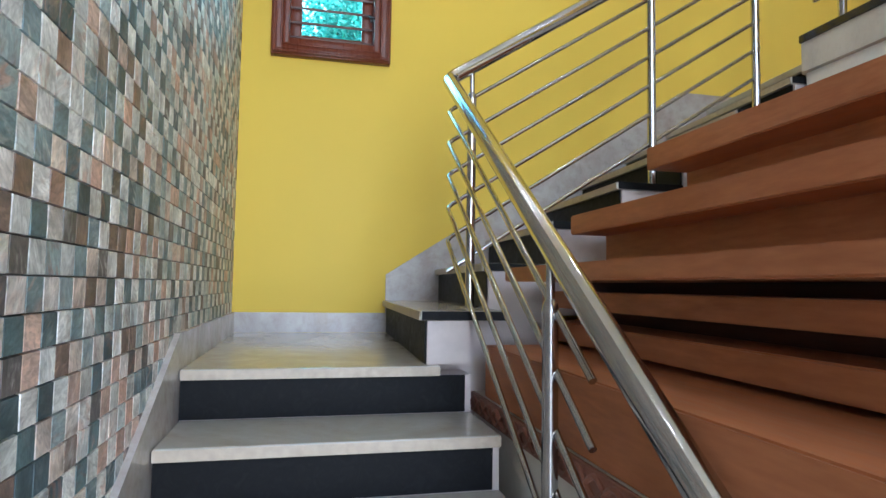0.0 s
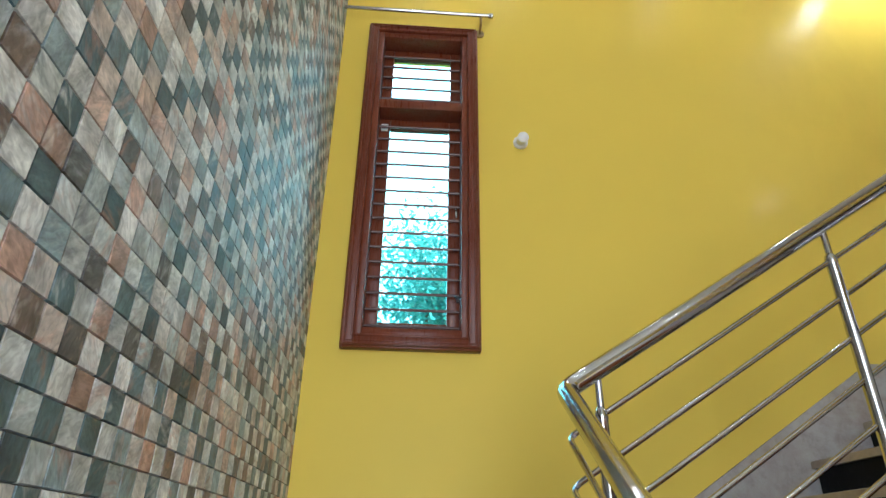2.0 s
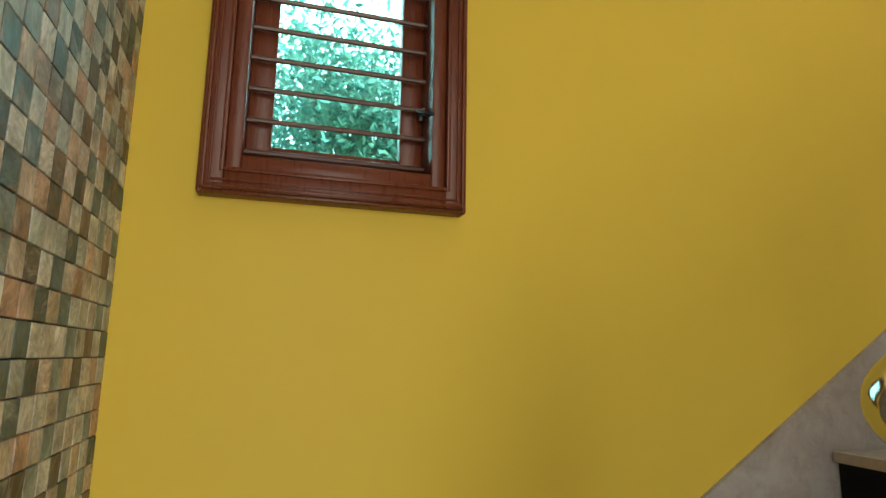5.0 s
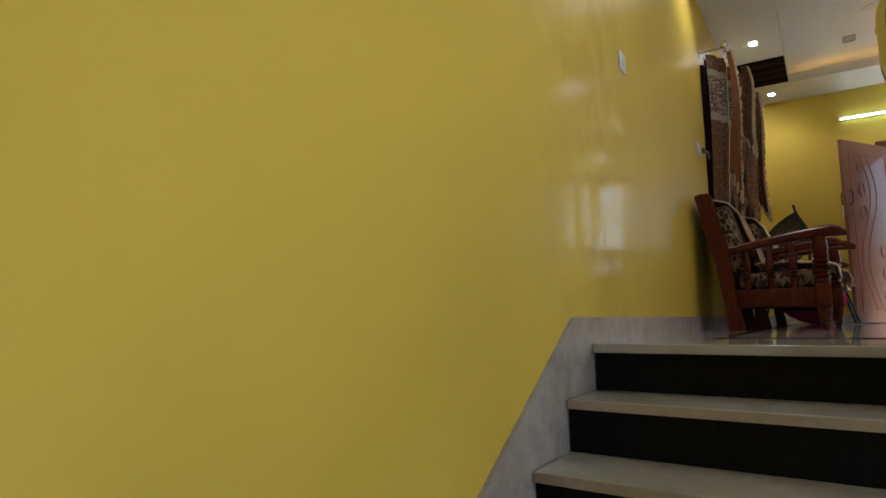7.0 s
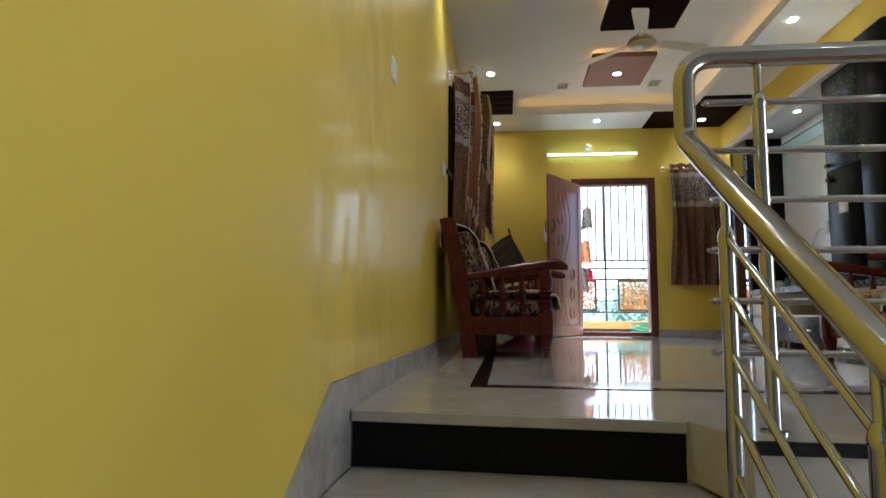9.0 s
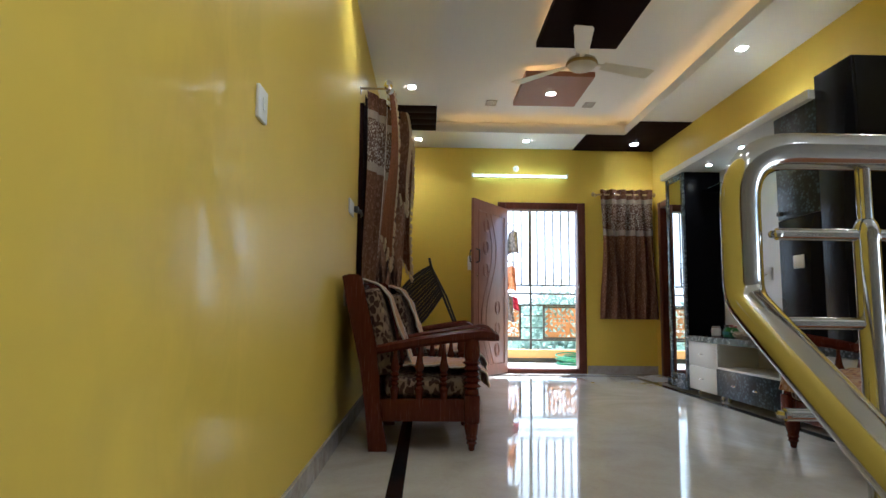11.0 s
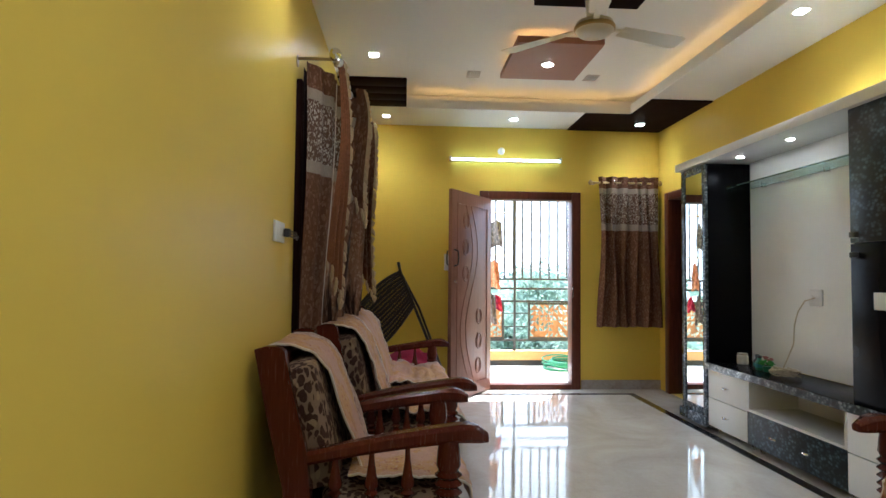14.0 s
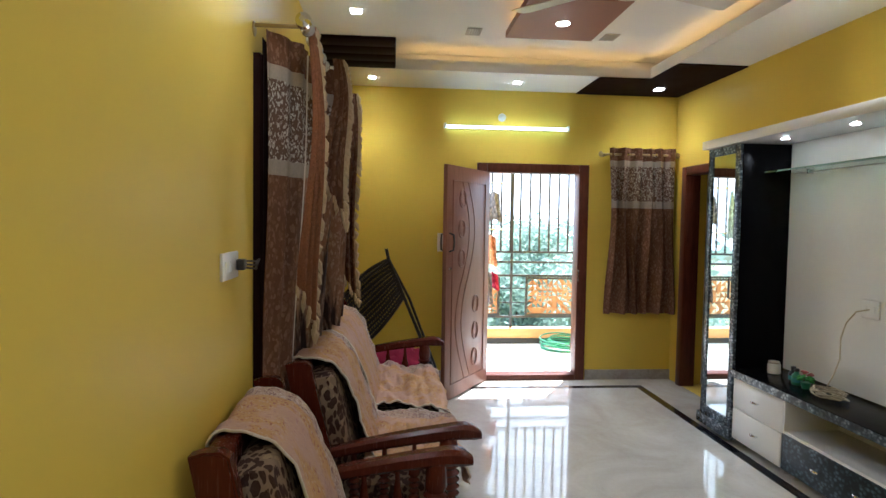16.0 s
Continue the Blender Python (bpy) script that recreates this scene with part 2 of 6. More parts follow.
M_STEEL.roughness(M_STEEL.noise(120, 3, (1, 1, 0.1)), 0.06, 0.18)
M_STEEL = M_STEEL.m
M_BROWN = wood("brown_wood_paint", (0.27, 0.094, 0.035), (0.41, 0.152, 0.058), (0.49, 0.195, 0.078), 0.45, (1, 6, 1), 3.0)
# maroon darkened so the shade under the cladding lips is in the colour
M_RECESS = wood("maroon_with_gap_shade", (0.045, 0.015, 0.008), (0.075, 0.026, 0.014), (0.10, 0.036, 0.019), 0.6, (1, 6, 1), 3.0)
M_CARVED = plain("carved_red_brown_paint", (0.22, 0.085, 0.05), 0.5, 0, 40, 0.4, 0.6)
M_WINWOOD = wood("varnished_window_wood", (0.115, 0.027, 0.012), (0.15, 0.037, 0.016), (0.18, 0.047, 0.021), 0.28)
M_DOORWOOD = wood("moulded_door_wood", (0.16, 0.065, 0.04), (0.24, 0.10, 0.065), (0.29, 0.135, 0.09), 0.35)
M_FRAMEWOOD = wood("dark_red_door_frame_wood", (0.05, 0.012, 0.007), (0.10, 0.026, 0.014), (0.15, 0.045, 0.025), 0.32)
M_SOFAWOOD = wood("dark_rosewood", (0.056, 0.0098, 0.0052), (0.086, 0.0165, 0.0088), (0.118, 0.0245, 0.013), 0.24)
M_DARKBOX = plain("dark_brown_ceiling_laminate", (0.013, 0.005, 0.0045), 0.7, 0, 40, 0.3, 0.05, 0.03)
M_SQUARE = plain("copper_brown_ceiling_panel", (0.30, 0.125, 0.075), 0.5, 0, 20, 0.1)
M_LOUVRE = plain("ceiling_vent_beige", (0.45, 0.40, 0.35), 0.6)
M_IRON = plain("black_painted_iron", (0.025, 0.022, 0.022), 0.4, 0.0, 60)
M_BARWOOD = plain("dark_brown_window_bar", (0.085, 0.030, 0.022), 0.35)
M_SATIN = plain("white_plastic", (0.78, 0.77, 0.74), 0.35, 0, 40, 0.04)
M_FANCREAM = plain("ivory_fan_enamel", (0.66, 0.61, 0.50), 0.3, 0, 30, 0.08)
M_UNITWHITE = plain("white_laminate", (0.80, 0.79, 0.76), 0.25, 0, 20, 0.04)
M_UNITBLACK = plain("gloss_black_laminate", (0.004, 0.004, 0.005), 0.26, 0, 20, 0.1, 0.004, 0.06)
M_BRASS = plain("aged_brass", (0.45, 0.33, 0.16), 0.3, 1.0)
M_MIRROR = plain("mirrored_cabinet_glass", (0.62, 0.68, 0.68), 0.02, 1.0, 4, 0.03, 0.0)
M_CHROME = plain("chrome_handle", (0.75, 0.75, 0.76), 0.15, 1.0)
M_GLASS = glass("clear_cabinet_glass")
M_SHELFGLASS = glass("sea_green_shelf_glass", (0.62, 0.86, 0.80))
M_TEAL = glass("blue_green_window_glass", (0.36, 0.93, 0.96))
M_TUBE = glow("tube_light_glow", (0.74, 0.96, 1.0), 1.7)
M_LED = glow("downlight_glow", (1.0, 0.98, 0.92), 22)
M_COVE = glow("warm_cove_led", (1.0, 0.58, 0.20), 1.5)
M_UPHOLSTERY = cloth("brown_leaf_upholstery", (0.25, 0.17, 0.11), (0.024, 0.005, 0.008), (0.34, 0.24, 0.14), 40, cover=(0.52, 0.56), share=0.76)
M_THROW = cloth("beige_embroidered_throw", (0.49, 0.285, 0.135), (0.30, 0.12, 0.10), (0.54, 0.40, 0.30), 70, cover=(0.28, 0.42), blotch=0.65, stain=(0.45, 0.295, 0.26))
M_LACE = cloth("embroidered_throw_border", (0.42, 0.30, 0.24), (0.14, 0.05, 0.08), (0.56, 0.46, 0.42), 90, cover=(0.38, 0.50))
M_FLORAL = cloth("ochre_flowered_throw", (0.33, 0.18, 0.08), (0.12, 0.022, 0.02), (0.40, 0.28, 0.19), 48, cover=(0.42, 0.52))
M_CURTAIN = cloth("brown_damask_curtain", (0.15, 0.068, 0.038), (0.25, 0.14, 0.09), (0.19, 0.10, 0.06), 55)
M_CURTAIN_DARK = cloth("dark_blotched_damask_curtain", (0.27, 0.145, 0.09), (0.40, 0.27, 0.19), (0.32, 0.19, 0.13), 55, blotch=0.96)
M_HEM = plain("cream_hem_cord", (0.58, 0.50, 0.40), 0.85, 0, 120, 0.35)
M_CURTAIN_TOP = cloth("cream_flowered_curtain_band", (0.13, 0.075, 0.052), (0.58, 0.52, 0.44), (0.48, 0.42, 0.35), 78, cover=(0.36, 0.46))
M_RIBBON = cloth("grey_beige_curtain_ribbon", (0.36, 0.30, 0.24), (0.40, 0.33, 0.26), (0.33, 0.27, 0.21), 120)
M_FRINGE = plain("cream_tassel_fringe", (0.46, 0.34, 0.20), 0.9, 0, 90, 0.4)
M_SHAWL = cloth("rust_brown_stole", (0.21, 0.085, 0.042), (0.16, 0.065, 0.033), (0.25, 0.11, 0.055), 120)
M_CANE = plain("black_plastic_cane", (0.012, 0.010, 0.010), 0.35)
M_PINK = plain("magenta_cloth", (0.30, 0.012, 0.055), 0.85, 0, 60, 0.3)
M_BALFLOOR = plain("pale_balcony_tile", (0.66, 0.66, 0.64), 0.4, 0, 12, 0.1)
M_ORANGE = plain("orange_painted_panel", (0.40, 0.17, 0.06), 0.5, 0, 20, 0.15)
M_KERB = plain("orange_plaster", (0.62, 0.33, 0.13), 0.6, 0, 20, 0.15)
M_HOSE = plain("green_garden_hose", (0.03, 0.20, 0.10), 0.4)
M_CABLE = plain("cream_power_cord", (0.50, 0.43, 0.30), 0.5)
M_BARK = plain("tree_bark", (0.14, 0.10, 0.07), 0.9, 0, 20, 0.4, 0.6)
M_GROUND = plain("dry_grass_ground", (0.16, 0.16, 0.08), 0.95, 0, 3, 0.4, 0.4)


def marbled(name, light, dark, scale, rough=0.16):
    m = Mat(name, light, rough, 0.0, 0.3)
    v = m.node("ShaderNodeTexVoronoi")
    v.inputs["Scale"].default_value = scale
    m.link(m.coords((1, 1, 1.4)), v.inputs["Vector"])
    n = m.noise(scale * 0.4, 5)
    c = m.ramp(v.outputs["Distance"], (0.15, light), (0.6, dark))
    m.color(m.mix(m.ramp(n, (0.38, (0, 0, 0)), (0.62, (1, 1, 1))), c, tuple(x * 0.6 for x in dark)))
    return m.m


M_MARBLED = marbled("grey_blue_petal_laminate", (0.30, 0.35, 0.39), (0.055, 0.07, 0.085), 42)
M_MARBLED_DARK = marbled("dark_petal_laminate", (0.11, 0.165, 0.19), (0.012, 0.019, 0.024), 34, 0.3)
def leafy(name, a, b):
    m = Mat(name, a, 0.55)
    g = m.node("ShaderNodeNewGeometry")
    m.color(m.ramp(g.outputs["Random Per Island"], (0.0, a), (1.0, b)))
    tr = m.node("ShaderNodeBsdfTranslucent")
    m.link(m.b.inputs["Base Color"].links[0].from_socket, tr.inputs["Color"])
    mx = m.node("ShaderNodeMixShader")
    mx.inputs[0].default_value = 0.65
    m.link(m.b.outputs[0], mx.inputs[1])
    m.link(tr.outputs[0], mx.inputs[2])
    m.link(mx.outputs[0], m.t.nodes["Material Output"].inputs["Surface"])
    return m.m


M_LEAF = leafy("tree_leaves", (0.06, 0.10, 0.05), (0.13, 0.18, 0.10))
# pale teal puts sunlight and the window glass tint into the leaf colour
M_PALE = leafy("leaves_painted_pale_teal", (0.09, 0.22, 0.18), (0.18, 0.36, 0.31))
# distance haze is painted into this leaf colour, near and far trees alike
M_HAZY = leafy("leaves_with_painted_haze", (0.22, 0.31, 0.25), (0.33, 0.43, 0.35))

# ---- mesh helpers ----
def link_mesh(name, bm, material, smooth=False):
    me = bpy.data.meshes.new(name)
    bmesh.ops.recalc_face_normals(bm, faces=bm.faces)
    bm.to_mesh(me)
    bm.free()
    for mat in (material if isinstance(material, (list, tuple)) else [material]):
        me.materials.append(mat)
    if smooth:
        me.shade_smooth()
        me.set_sharp_from_angle(angle=radians(40))
    return new(name, me)


def part(name, bm, material, parent, label="", smooth=True):
    ob = link_mesh(name, bm, material, smooth)
    ob.parent = parent
    if label:
        ob["label"] = label
    return ob


def thing(name, label, category, at=(0, 0, 0), turn=0, group=""):
    ob = new(name)
    ob.empty_display_size = 0.1
    ob.matrix_world = pose(*at, 0, 0, turn)
    return tagged(ob, label, category, group)


def setting(name, bm, material, label, smooth=False):
    return tagged(link_mesh(name, bm, material, smooth), label, "", "", "structure")


def box(x0, x1, y0, y1, z0, z1, bevel=0.0, bm=None, segments=2):
    one = bmesh.new()
    bmesh.ops.create_cube(one, size=1)
    for v in one.verts:
        v.co = Vector((x0 + (v.co.x + 0.5) * (x1 - x0), y0 + (v.co.y + 0.5) * (y1 - y0), z0 + (v.co.z + 0.5) * (z1 - z0)))
    if bevel:
        bmesh.ops.bevel(one, geom=one.edges[:], offset=bevel, segments=segments, affect="EDGES", profile=0.5)
    return join(bm, one)


def join(bm, one):
    if bm is None:
        return one
    me = bpy.data.meshes.new("tmp")
    one.to_mesh(me)
    one.free()
    bm.from_mesh(me)
    bpy.data.meshes.remove(me)
    return bm


def prism(pts, z0, z1, bm=None):
    """An upright prism over a polygon of (x, y)."""
    one = bmesh.new()
    lo = [one.verts.new((x, y, z0)) for x, y in pts]
    hi = [one.verts.new((x, y, z1)) for x, y in pts]
    one.faces.new(lo[::-1]), one.faces.new(hi)
    for i in range(len(pts)):
        j = (i + 1) % len(pts)
        one.faces.new((lo[i], lo[j], hi[j], hi[i]))
    return join(bm, one)


def tube(points, r, seg=12, bm=None, closed=False):
    """A round pipe along a line of points; r may be a list."""
    one = bmesh.new() if bm is None else bm
    pts = [Vector(p) for p in points]
    n = len(pts)
    rings = []
    ref = None
    for i, p in enumerate(pts):
        if closed:
            d = (pts[(i + 1) % n] - pts[i - 1]).normalized()
        else:
            d = (pts[min(i + 1, n - 1)] - pts[max(i - 1, 0)]).normalized()
        if ref is None or abs(ref.dot(d)) > 0.95:
            ref = Vector((0, 0, 1)) if abs(d.z) < 0.9 else Vector((1, 0, 0))
        u = d.cross(ref).normalized()
        v = u.cross(d).normalized()
        ref = v
        rr = r[i] if isinstance(r, (list, tuple)) else r
        rings.append([one.verts.new(p + rr * (math.cos(a) * u + math.sin(a) * v)) for a in [2 * math.pi * k / seg for k in range(seg)]])
    for i in range(n if closed else n - 1):
        a, b = rings[i], rings[(i + 1) % n]
        for k in range(seg):
            one.faces.new((a[k], a[(k + 1) % seg], b[(k + 1) % seg], b[k]))
    if not closed:
        one.faces.new(rings[0][::-1]), one.faces.new(rings[-1])
    return one


def lathe(profile, at=(0, 0, 0), seg=16, bm=None):
    """A turned piece from rows of (radius, height)."""
    return tube([(at[0], at[1], at[2] + h) for r, h in profile], [max(r, 0.0008) for r, h in profile], seg, bm)


def arc(a, corner, b, radius, n=6):
    """Points of a rounded bend from a round corner to b, without a and b."""
    a, c, b = Vector(a), Vector(corner), Vector(b)
    p, q = c + (a - c).normalized() * radius, c + (b - c).normalized() * radius
    return [((1 - t) ** 2) * p + 2 * t * (1 - t) * c + t * t * q for t in [i / n for i in range(n + 1)]]


def sheet(fn, nu, nv, thick=0.006, bm=None):
    """A soft sheet from fn(u, v), closed on its back."""
    one = bmesh.new()
    g = [[one.verts.new(fn(i / nu, j / nv)) for j in range(nv + 1)] for i in range(nu + 1)]
    faces = [one.faces.new((g[i][j], g[i + 1][j], g[i + 1][j + 1], g[i][j + 1])) for i in range(nu) for j in range(nv)]
    one.normal_update()
    back = [[one.verts.new(v.co - v.normal * thick) for v in row] for row in g]
    for i in range(nu):
        for j in range(nv):
            one.faces.new((back[i][j], back[i][j + 1], back[i + 1][j + 1], back[i + 1][j]))
    for i in range(nu):
        one.faces.new((g[i][0], back[i][0], back[i + 1][0], g[i + 1][0]))
        one.faces.new((g[i][nv], g[i + 1][nv], back[i + 1][nv], back[i][nv]))
    for j in range(nv):
        one.faces.new((g[0][j], g[0][j + 1], back[0][j + 1], back[0][j]))
        one.faces.new((g[nu][j], back[nu][j], back[nu][j + 1], g[nu][j + 1]))
    return join(bm, one)


def quads_plane(a, b, z):
    one = bmesh.new()
    one.faces.new([one.verts.new(p) for p in ((a, a, z), (b, a, z), (b, b, z), (a, b, z))])
    return one


# ---- the setting ----
F = 1.424          # upper floor
LZ = 0.045         # landing
RISE, GO = (F - LZ) / 8, 0.287   # second flight
RISE1, GO1 = 0.149, 0.30   # first flight
X1 = 0.808         # first riser of the second flight
LAND = -1.355      # edge of the landing
LOW = LZ - 8 * RISE1    # lower floor
CEIL = 4.30
FAR, RIGHT = 9.31, -3.42
WELL = -1.06       # outer edge of the second flight
EDGE = 2.48        # edge of the upper floor along the well
BACK = -6.3

# yellow wall with the stair window and the window behind the sofa
bm = bmesh.new()
holes = [(0.20, 0.75, 1.55, 3.43), (5.98, 7.30, 2.35, 3.62)]
edges = [-0.2] + [v for h in holes for v in h[:2]] + [FAR + 0.25]
for i in range(len(edges) - 1):
    if i % 2 == 0:
        box(edges[i], edges[i + 1], 0, 0.23, -1.7, 5.0, bm=bm)
    else:
        h = holes[i // 2]
        box(h[0], h[1], 0, 0.23, -1.7, h[2], bm=bm)
        box(h[0], h[1], 0, 0.23, h[3], 5.0, bm=bm)
setting("wall_north", bm, M_YELLOW, "smooth yellow painted plaster wall beside the stairs")
setting("wall_west", box(-0.22, -0.012, BACK, 0, -1.7, 5.0), M_CREAM, "plastered wall behind the split slate tiles")
# far wall with the balcony door
bm = box(FAR, FAR + 0.23, -1.42, 0, -1.7, 5.0)
box(FAR, FAR + 0.23, RIGHT, -2.50, -1.7, 5.0, bm=bm)
box(FAR, FAR + 0.23, -2.50, -1.42, 3.58, 5.0, bm=bm)
box(FAR, FAR + 0.23, -2.50, -1.42, -1.7, F, bm=bm)
setting("wall_east", bm, M_YELLOW, "yellow painted wall around the balcony door")
# right wall of the living room with an inner doorway
bm = box(9.10, FAR + 0.23, RIGHT - 0.23, RIGHT, -1.7, 5.0)
box(EDGE, 8.16, RIGHT - 0.23, RIGHT, -1.7, 5.0, bm=bm)
box(8.16, 9.10, RIGHT - 0.23, RIGHT, 3.57, 5.0, bm=bm)
box(8.16, 9.10, RIGHT - 0.23, RIGHT, -1.7, F, bm=bm)
setting("wall_south", bm, M_YELLOW, "yellow painted wall behind the television unit")
# dark room behind the inner doorway
bm = box(7.9, 8.0, -5.2, RIGHT - 0.23, F, 4.0)
box(9.4, 9.5, -5.2, RIGHT - 0.23, F, 4.0, bm=bm)
box(7.9, 9.5, -5.3, -5.2, F, 4.0, bm=bm)
box(7.9, 9.5, -5.3, RIGHT - 0.23, 4.0, 4.1, bm=bm)
box(7.9, 9.5, -5.3, RIGHT - 0.23, F - 0.1, F, bm=bm)
setting("wall_inner_room", bm, M_CREAM, "plain cream walls of the unlit inner room")
# walls that close the stairwell and the lower floor behind the camera
# their tall opening is made up to hold the fill lamp
bm = box(-0.22, -0.01, BACK - 0.2, BACK, -1.7, 5.0)
box(1.75, 4.6, BACK - 0.2, BACK, -1.7, 5.0, bm=bm)
box(-0.01, 1.75, BACK - 0.2, BACK, 3.2, 5.0, bm=bm)
box(4.4, 4.6, BACK, RIGHT - 0.23, -1.7, 5.0, bm=bm)
setting("wall_hall_back", bm, M_CREAM, "unseen cream walls closing the stair hall around an added opening")
setting("floor_lower", box(-0.22, 4.6, BACK - 0.2, 0, LOW - 0.2, LOW), M_FLOOR, "polished cream marble floor of the lower hall")

# ceiling: lowered border, raised tray, closed over the stairs
TX0, TX1, TY0, TY1, TRAY = 4.1, 8.62, -2.83, -0.58, 4.50
bm = box(-0.22, TX0, BACK, 0.0, CEIL, CEIL + 0.09)
box(TX1, FAR, RIGHT, 0, CEIL, CEIL + 0.09, bm=bm)
box(TX0, TX1, TY1, 0, CEIL, CEIL + 0.09, bm=bm)
box(TX0, TX1, RIGHT, TY0, CEIL, CEIL + 0.09, bm=bm)
box(TX0 - 0.4, TX1 + 0.3, RIGHT, 0.0, TRAY, TRAY + 0.08, bm=bm)
box(TX0 - 0.4, TX0 - 0.3, RIGHT, 0.0, CEIL + 0.09, TRAY, bm=bm)
box(TX1 + 0.25, TX1 + 0.30, RIGHT, 0.0, CEIL + 0.09, TRAY, bm=bm)
setting("ceiling", bm, M_WHITE, "white false ceiling with a raised tray and cove")

# upper floor
bm = prism([(X1 + 7 * GO, 0), (X1 + 7 * GO - 0.062, -1.0), (EDGE + 0.02, WELL), (EDGE, WELL - 0.02), (EDGE, RIGHT), (FAR, RIGHT), (FAR, 0)], F - 0.16, F)
setting("floor", bm, M_FLOOR, "polished cream marble floor reflecting the doorway")
# black inlay strip
SX0, SX1, SY0, SY1, SW = 3.42, 9.06, -3.02, -0.345, 0.07
bm = box(SX0, SX1, SY1 - SW, SY1, F, F + 0.003)
box(SX0, SX1, SY0, SY0 + SW, F, F + 0.003, bm=bm)
box(SX0, SX0 + SW, SY0 + SW, SY1 - SW, F, F + 0.003, bm=bm)
box(SX1 - SW, SX1, SY0 + SW, SY1 - SW, F, F + 0.003, bm=bm)
setting("floor_inlay", bm, M_BLACK, "black granite inlay strip bordering the marble floor")

# upper floor edge along the well
bm = box(EDGE - 0.012, EDGE, RIGHT, WELL - 0.02, F - 0.03, F + 0.002)
setting("floor_edge", bm, M_BLACK, "black granite edge strip of the upper floor")
bm = box(EDGE + 0.024, EDGE + 0.07, RIGHT, WELL - 0.02, LOW, F - 0.162)
setting("floor_fascia", bm, M_CREAM, "cream plaster fascia under the upper floor edge")

# skirting
bm = bmesh.new()
one = bmesh.new()
top = [(X1 - 0.012, LZ), (X1 - 0.012, 0.357), (2.615, F + 0.10), (2.90, F + 0.10), (2.90, F - 0.1), (2.6, F - 0.4), (1.2, -0.1)]
a = [one.verts.new((x, -0.014, z)) for x, z in top]
b = [one.verts.new((x, 0.0, z)) for x, z in top]
one.faces.new(a), one.faces.new(b[::-1])
for i in range(len(top)):
    j = (i + 1) % len(top)
    one.faces.new((a[i], b[i], b[j], a[j]))
join(bm, one)
box(0.016, X1 - 0.012, -0.014, 0, LZ, LZ + 0.104, bm=bm)
box(2.90, FAR, -0.014, 0, F, F + 0.10, bm=bm)
box(FAR - 0.014, FAR, -1.40, -0.014, F, F + 0.10, bm=bm)
box(FAR - 0.014, FAR, RIGHT, -2.53, F, F + 0.10, bm=bm)
setting("baseboard", bm, M_SKIRT, "grey granite skirting rising with the stairs")
# skirting down the first flight along the tiled wall
one = bmesh.new()
line = [(0.0, LZ + 0.104), (LAND - 0.02, LZ + 0.104), (LAND - 7.6 * GO1, LOW + 0.16), (LAND - 7.6 * GO1, LOW), (LAND - 7.0 * GO1, LOW), (LAND, -0.1), (0, -0.1)]
a = [one.verts.new((0.022, y, z)) for y, z in line]
b = [one.verts.new((-0.012, y, z)) for y, z in line]
one.faces.new(a), one.faces.new(b[::-1])
for i in range(len(line)):
    j = (i + 1) % len(line)
    one.faces.new((a[i], b[i], b[j], a[j]))
setting("baseboard_stairs", one, M_SKIRT, "grey granite skirting under the slate tiles")


def flight_step(name, tread, riser, body, nosing, label, end_strip=None):
    root = thing(name, label, "stair step", group="stair steps")
    part("tread", tread, M_TREAD, root, "cream marble tread", False)
    part("riser", riser, M_RISER, root, "black granite riser", False)
    part("nosing", nosing, M_NOSE, root, "tan sawn nosing edge", False)
    part("core", body, M_STEPEND, root, "pale plastered step end", False)
    if end_strip:
        part("end_strip", end_strip, M_RISER, root, "black painted tread end", False)
    return root


def askew(bm, k=8):
    """Turns an upper step a little out of square, more so higher up."""
    for v in bm.verts:
        v.co.x += (0.030 + 0.004 * k) * v.co.y
    return bm


SIDE = 0.905       # outer edge of the first flight
for k in range(8):
    y = LAND - k * GO1
    z = LZ - k * RISE1
    back = y + GO1 if k else -0.015
    if k == 0:
        continue
    t = box(0.024, SIDE, y - 0.025, back - 0.008, z - 0.032, z, 0.005)
    r = box(0.024, SIDE - 0.02, y - 0.006, y, z - RISE1, z - 0.032)
    c = box(0.024, SIDE, y, back - 0.002, LOW, z - 0.032)
    flight_step("stair_step", t, r, c, box(0.026, SIDE - 0.004, y - 0.0275, y - 0.0255, z - 0.031, z - 0.003), "lower flight step with cream marble tread and black riser")
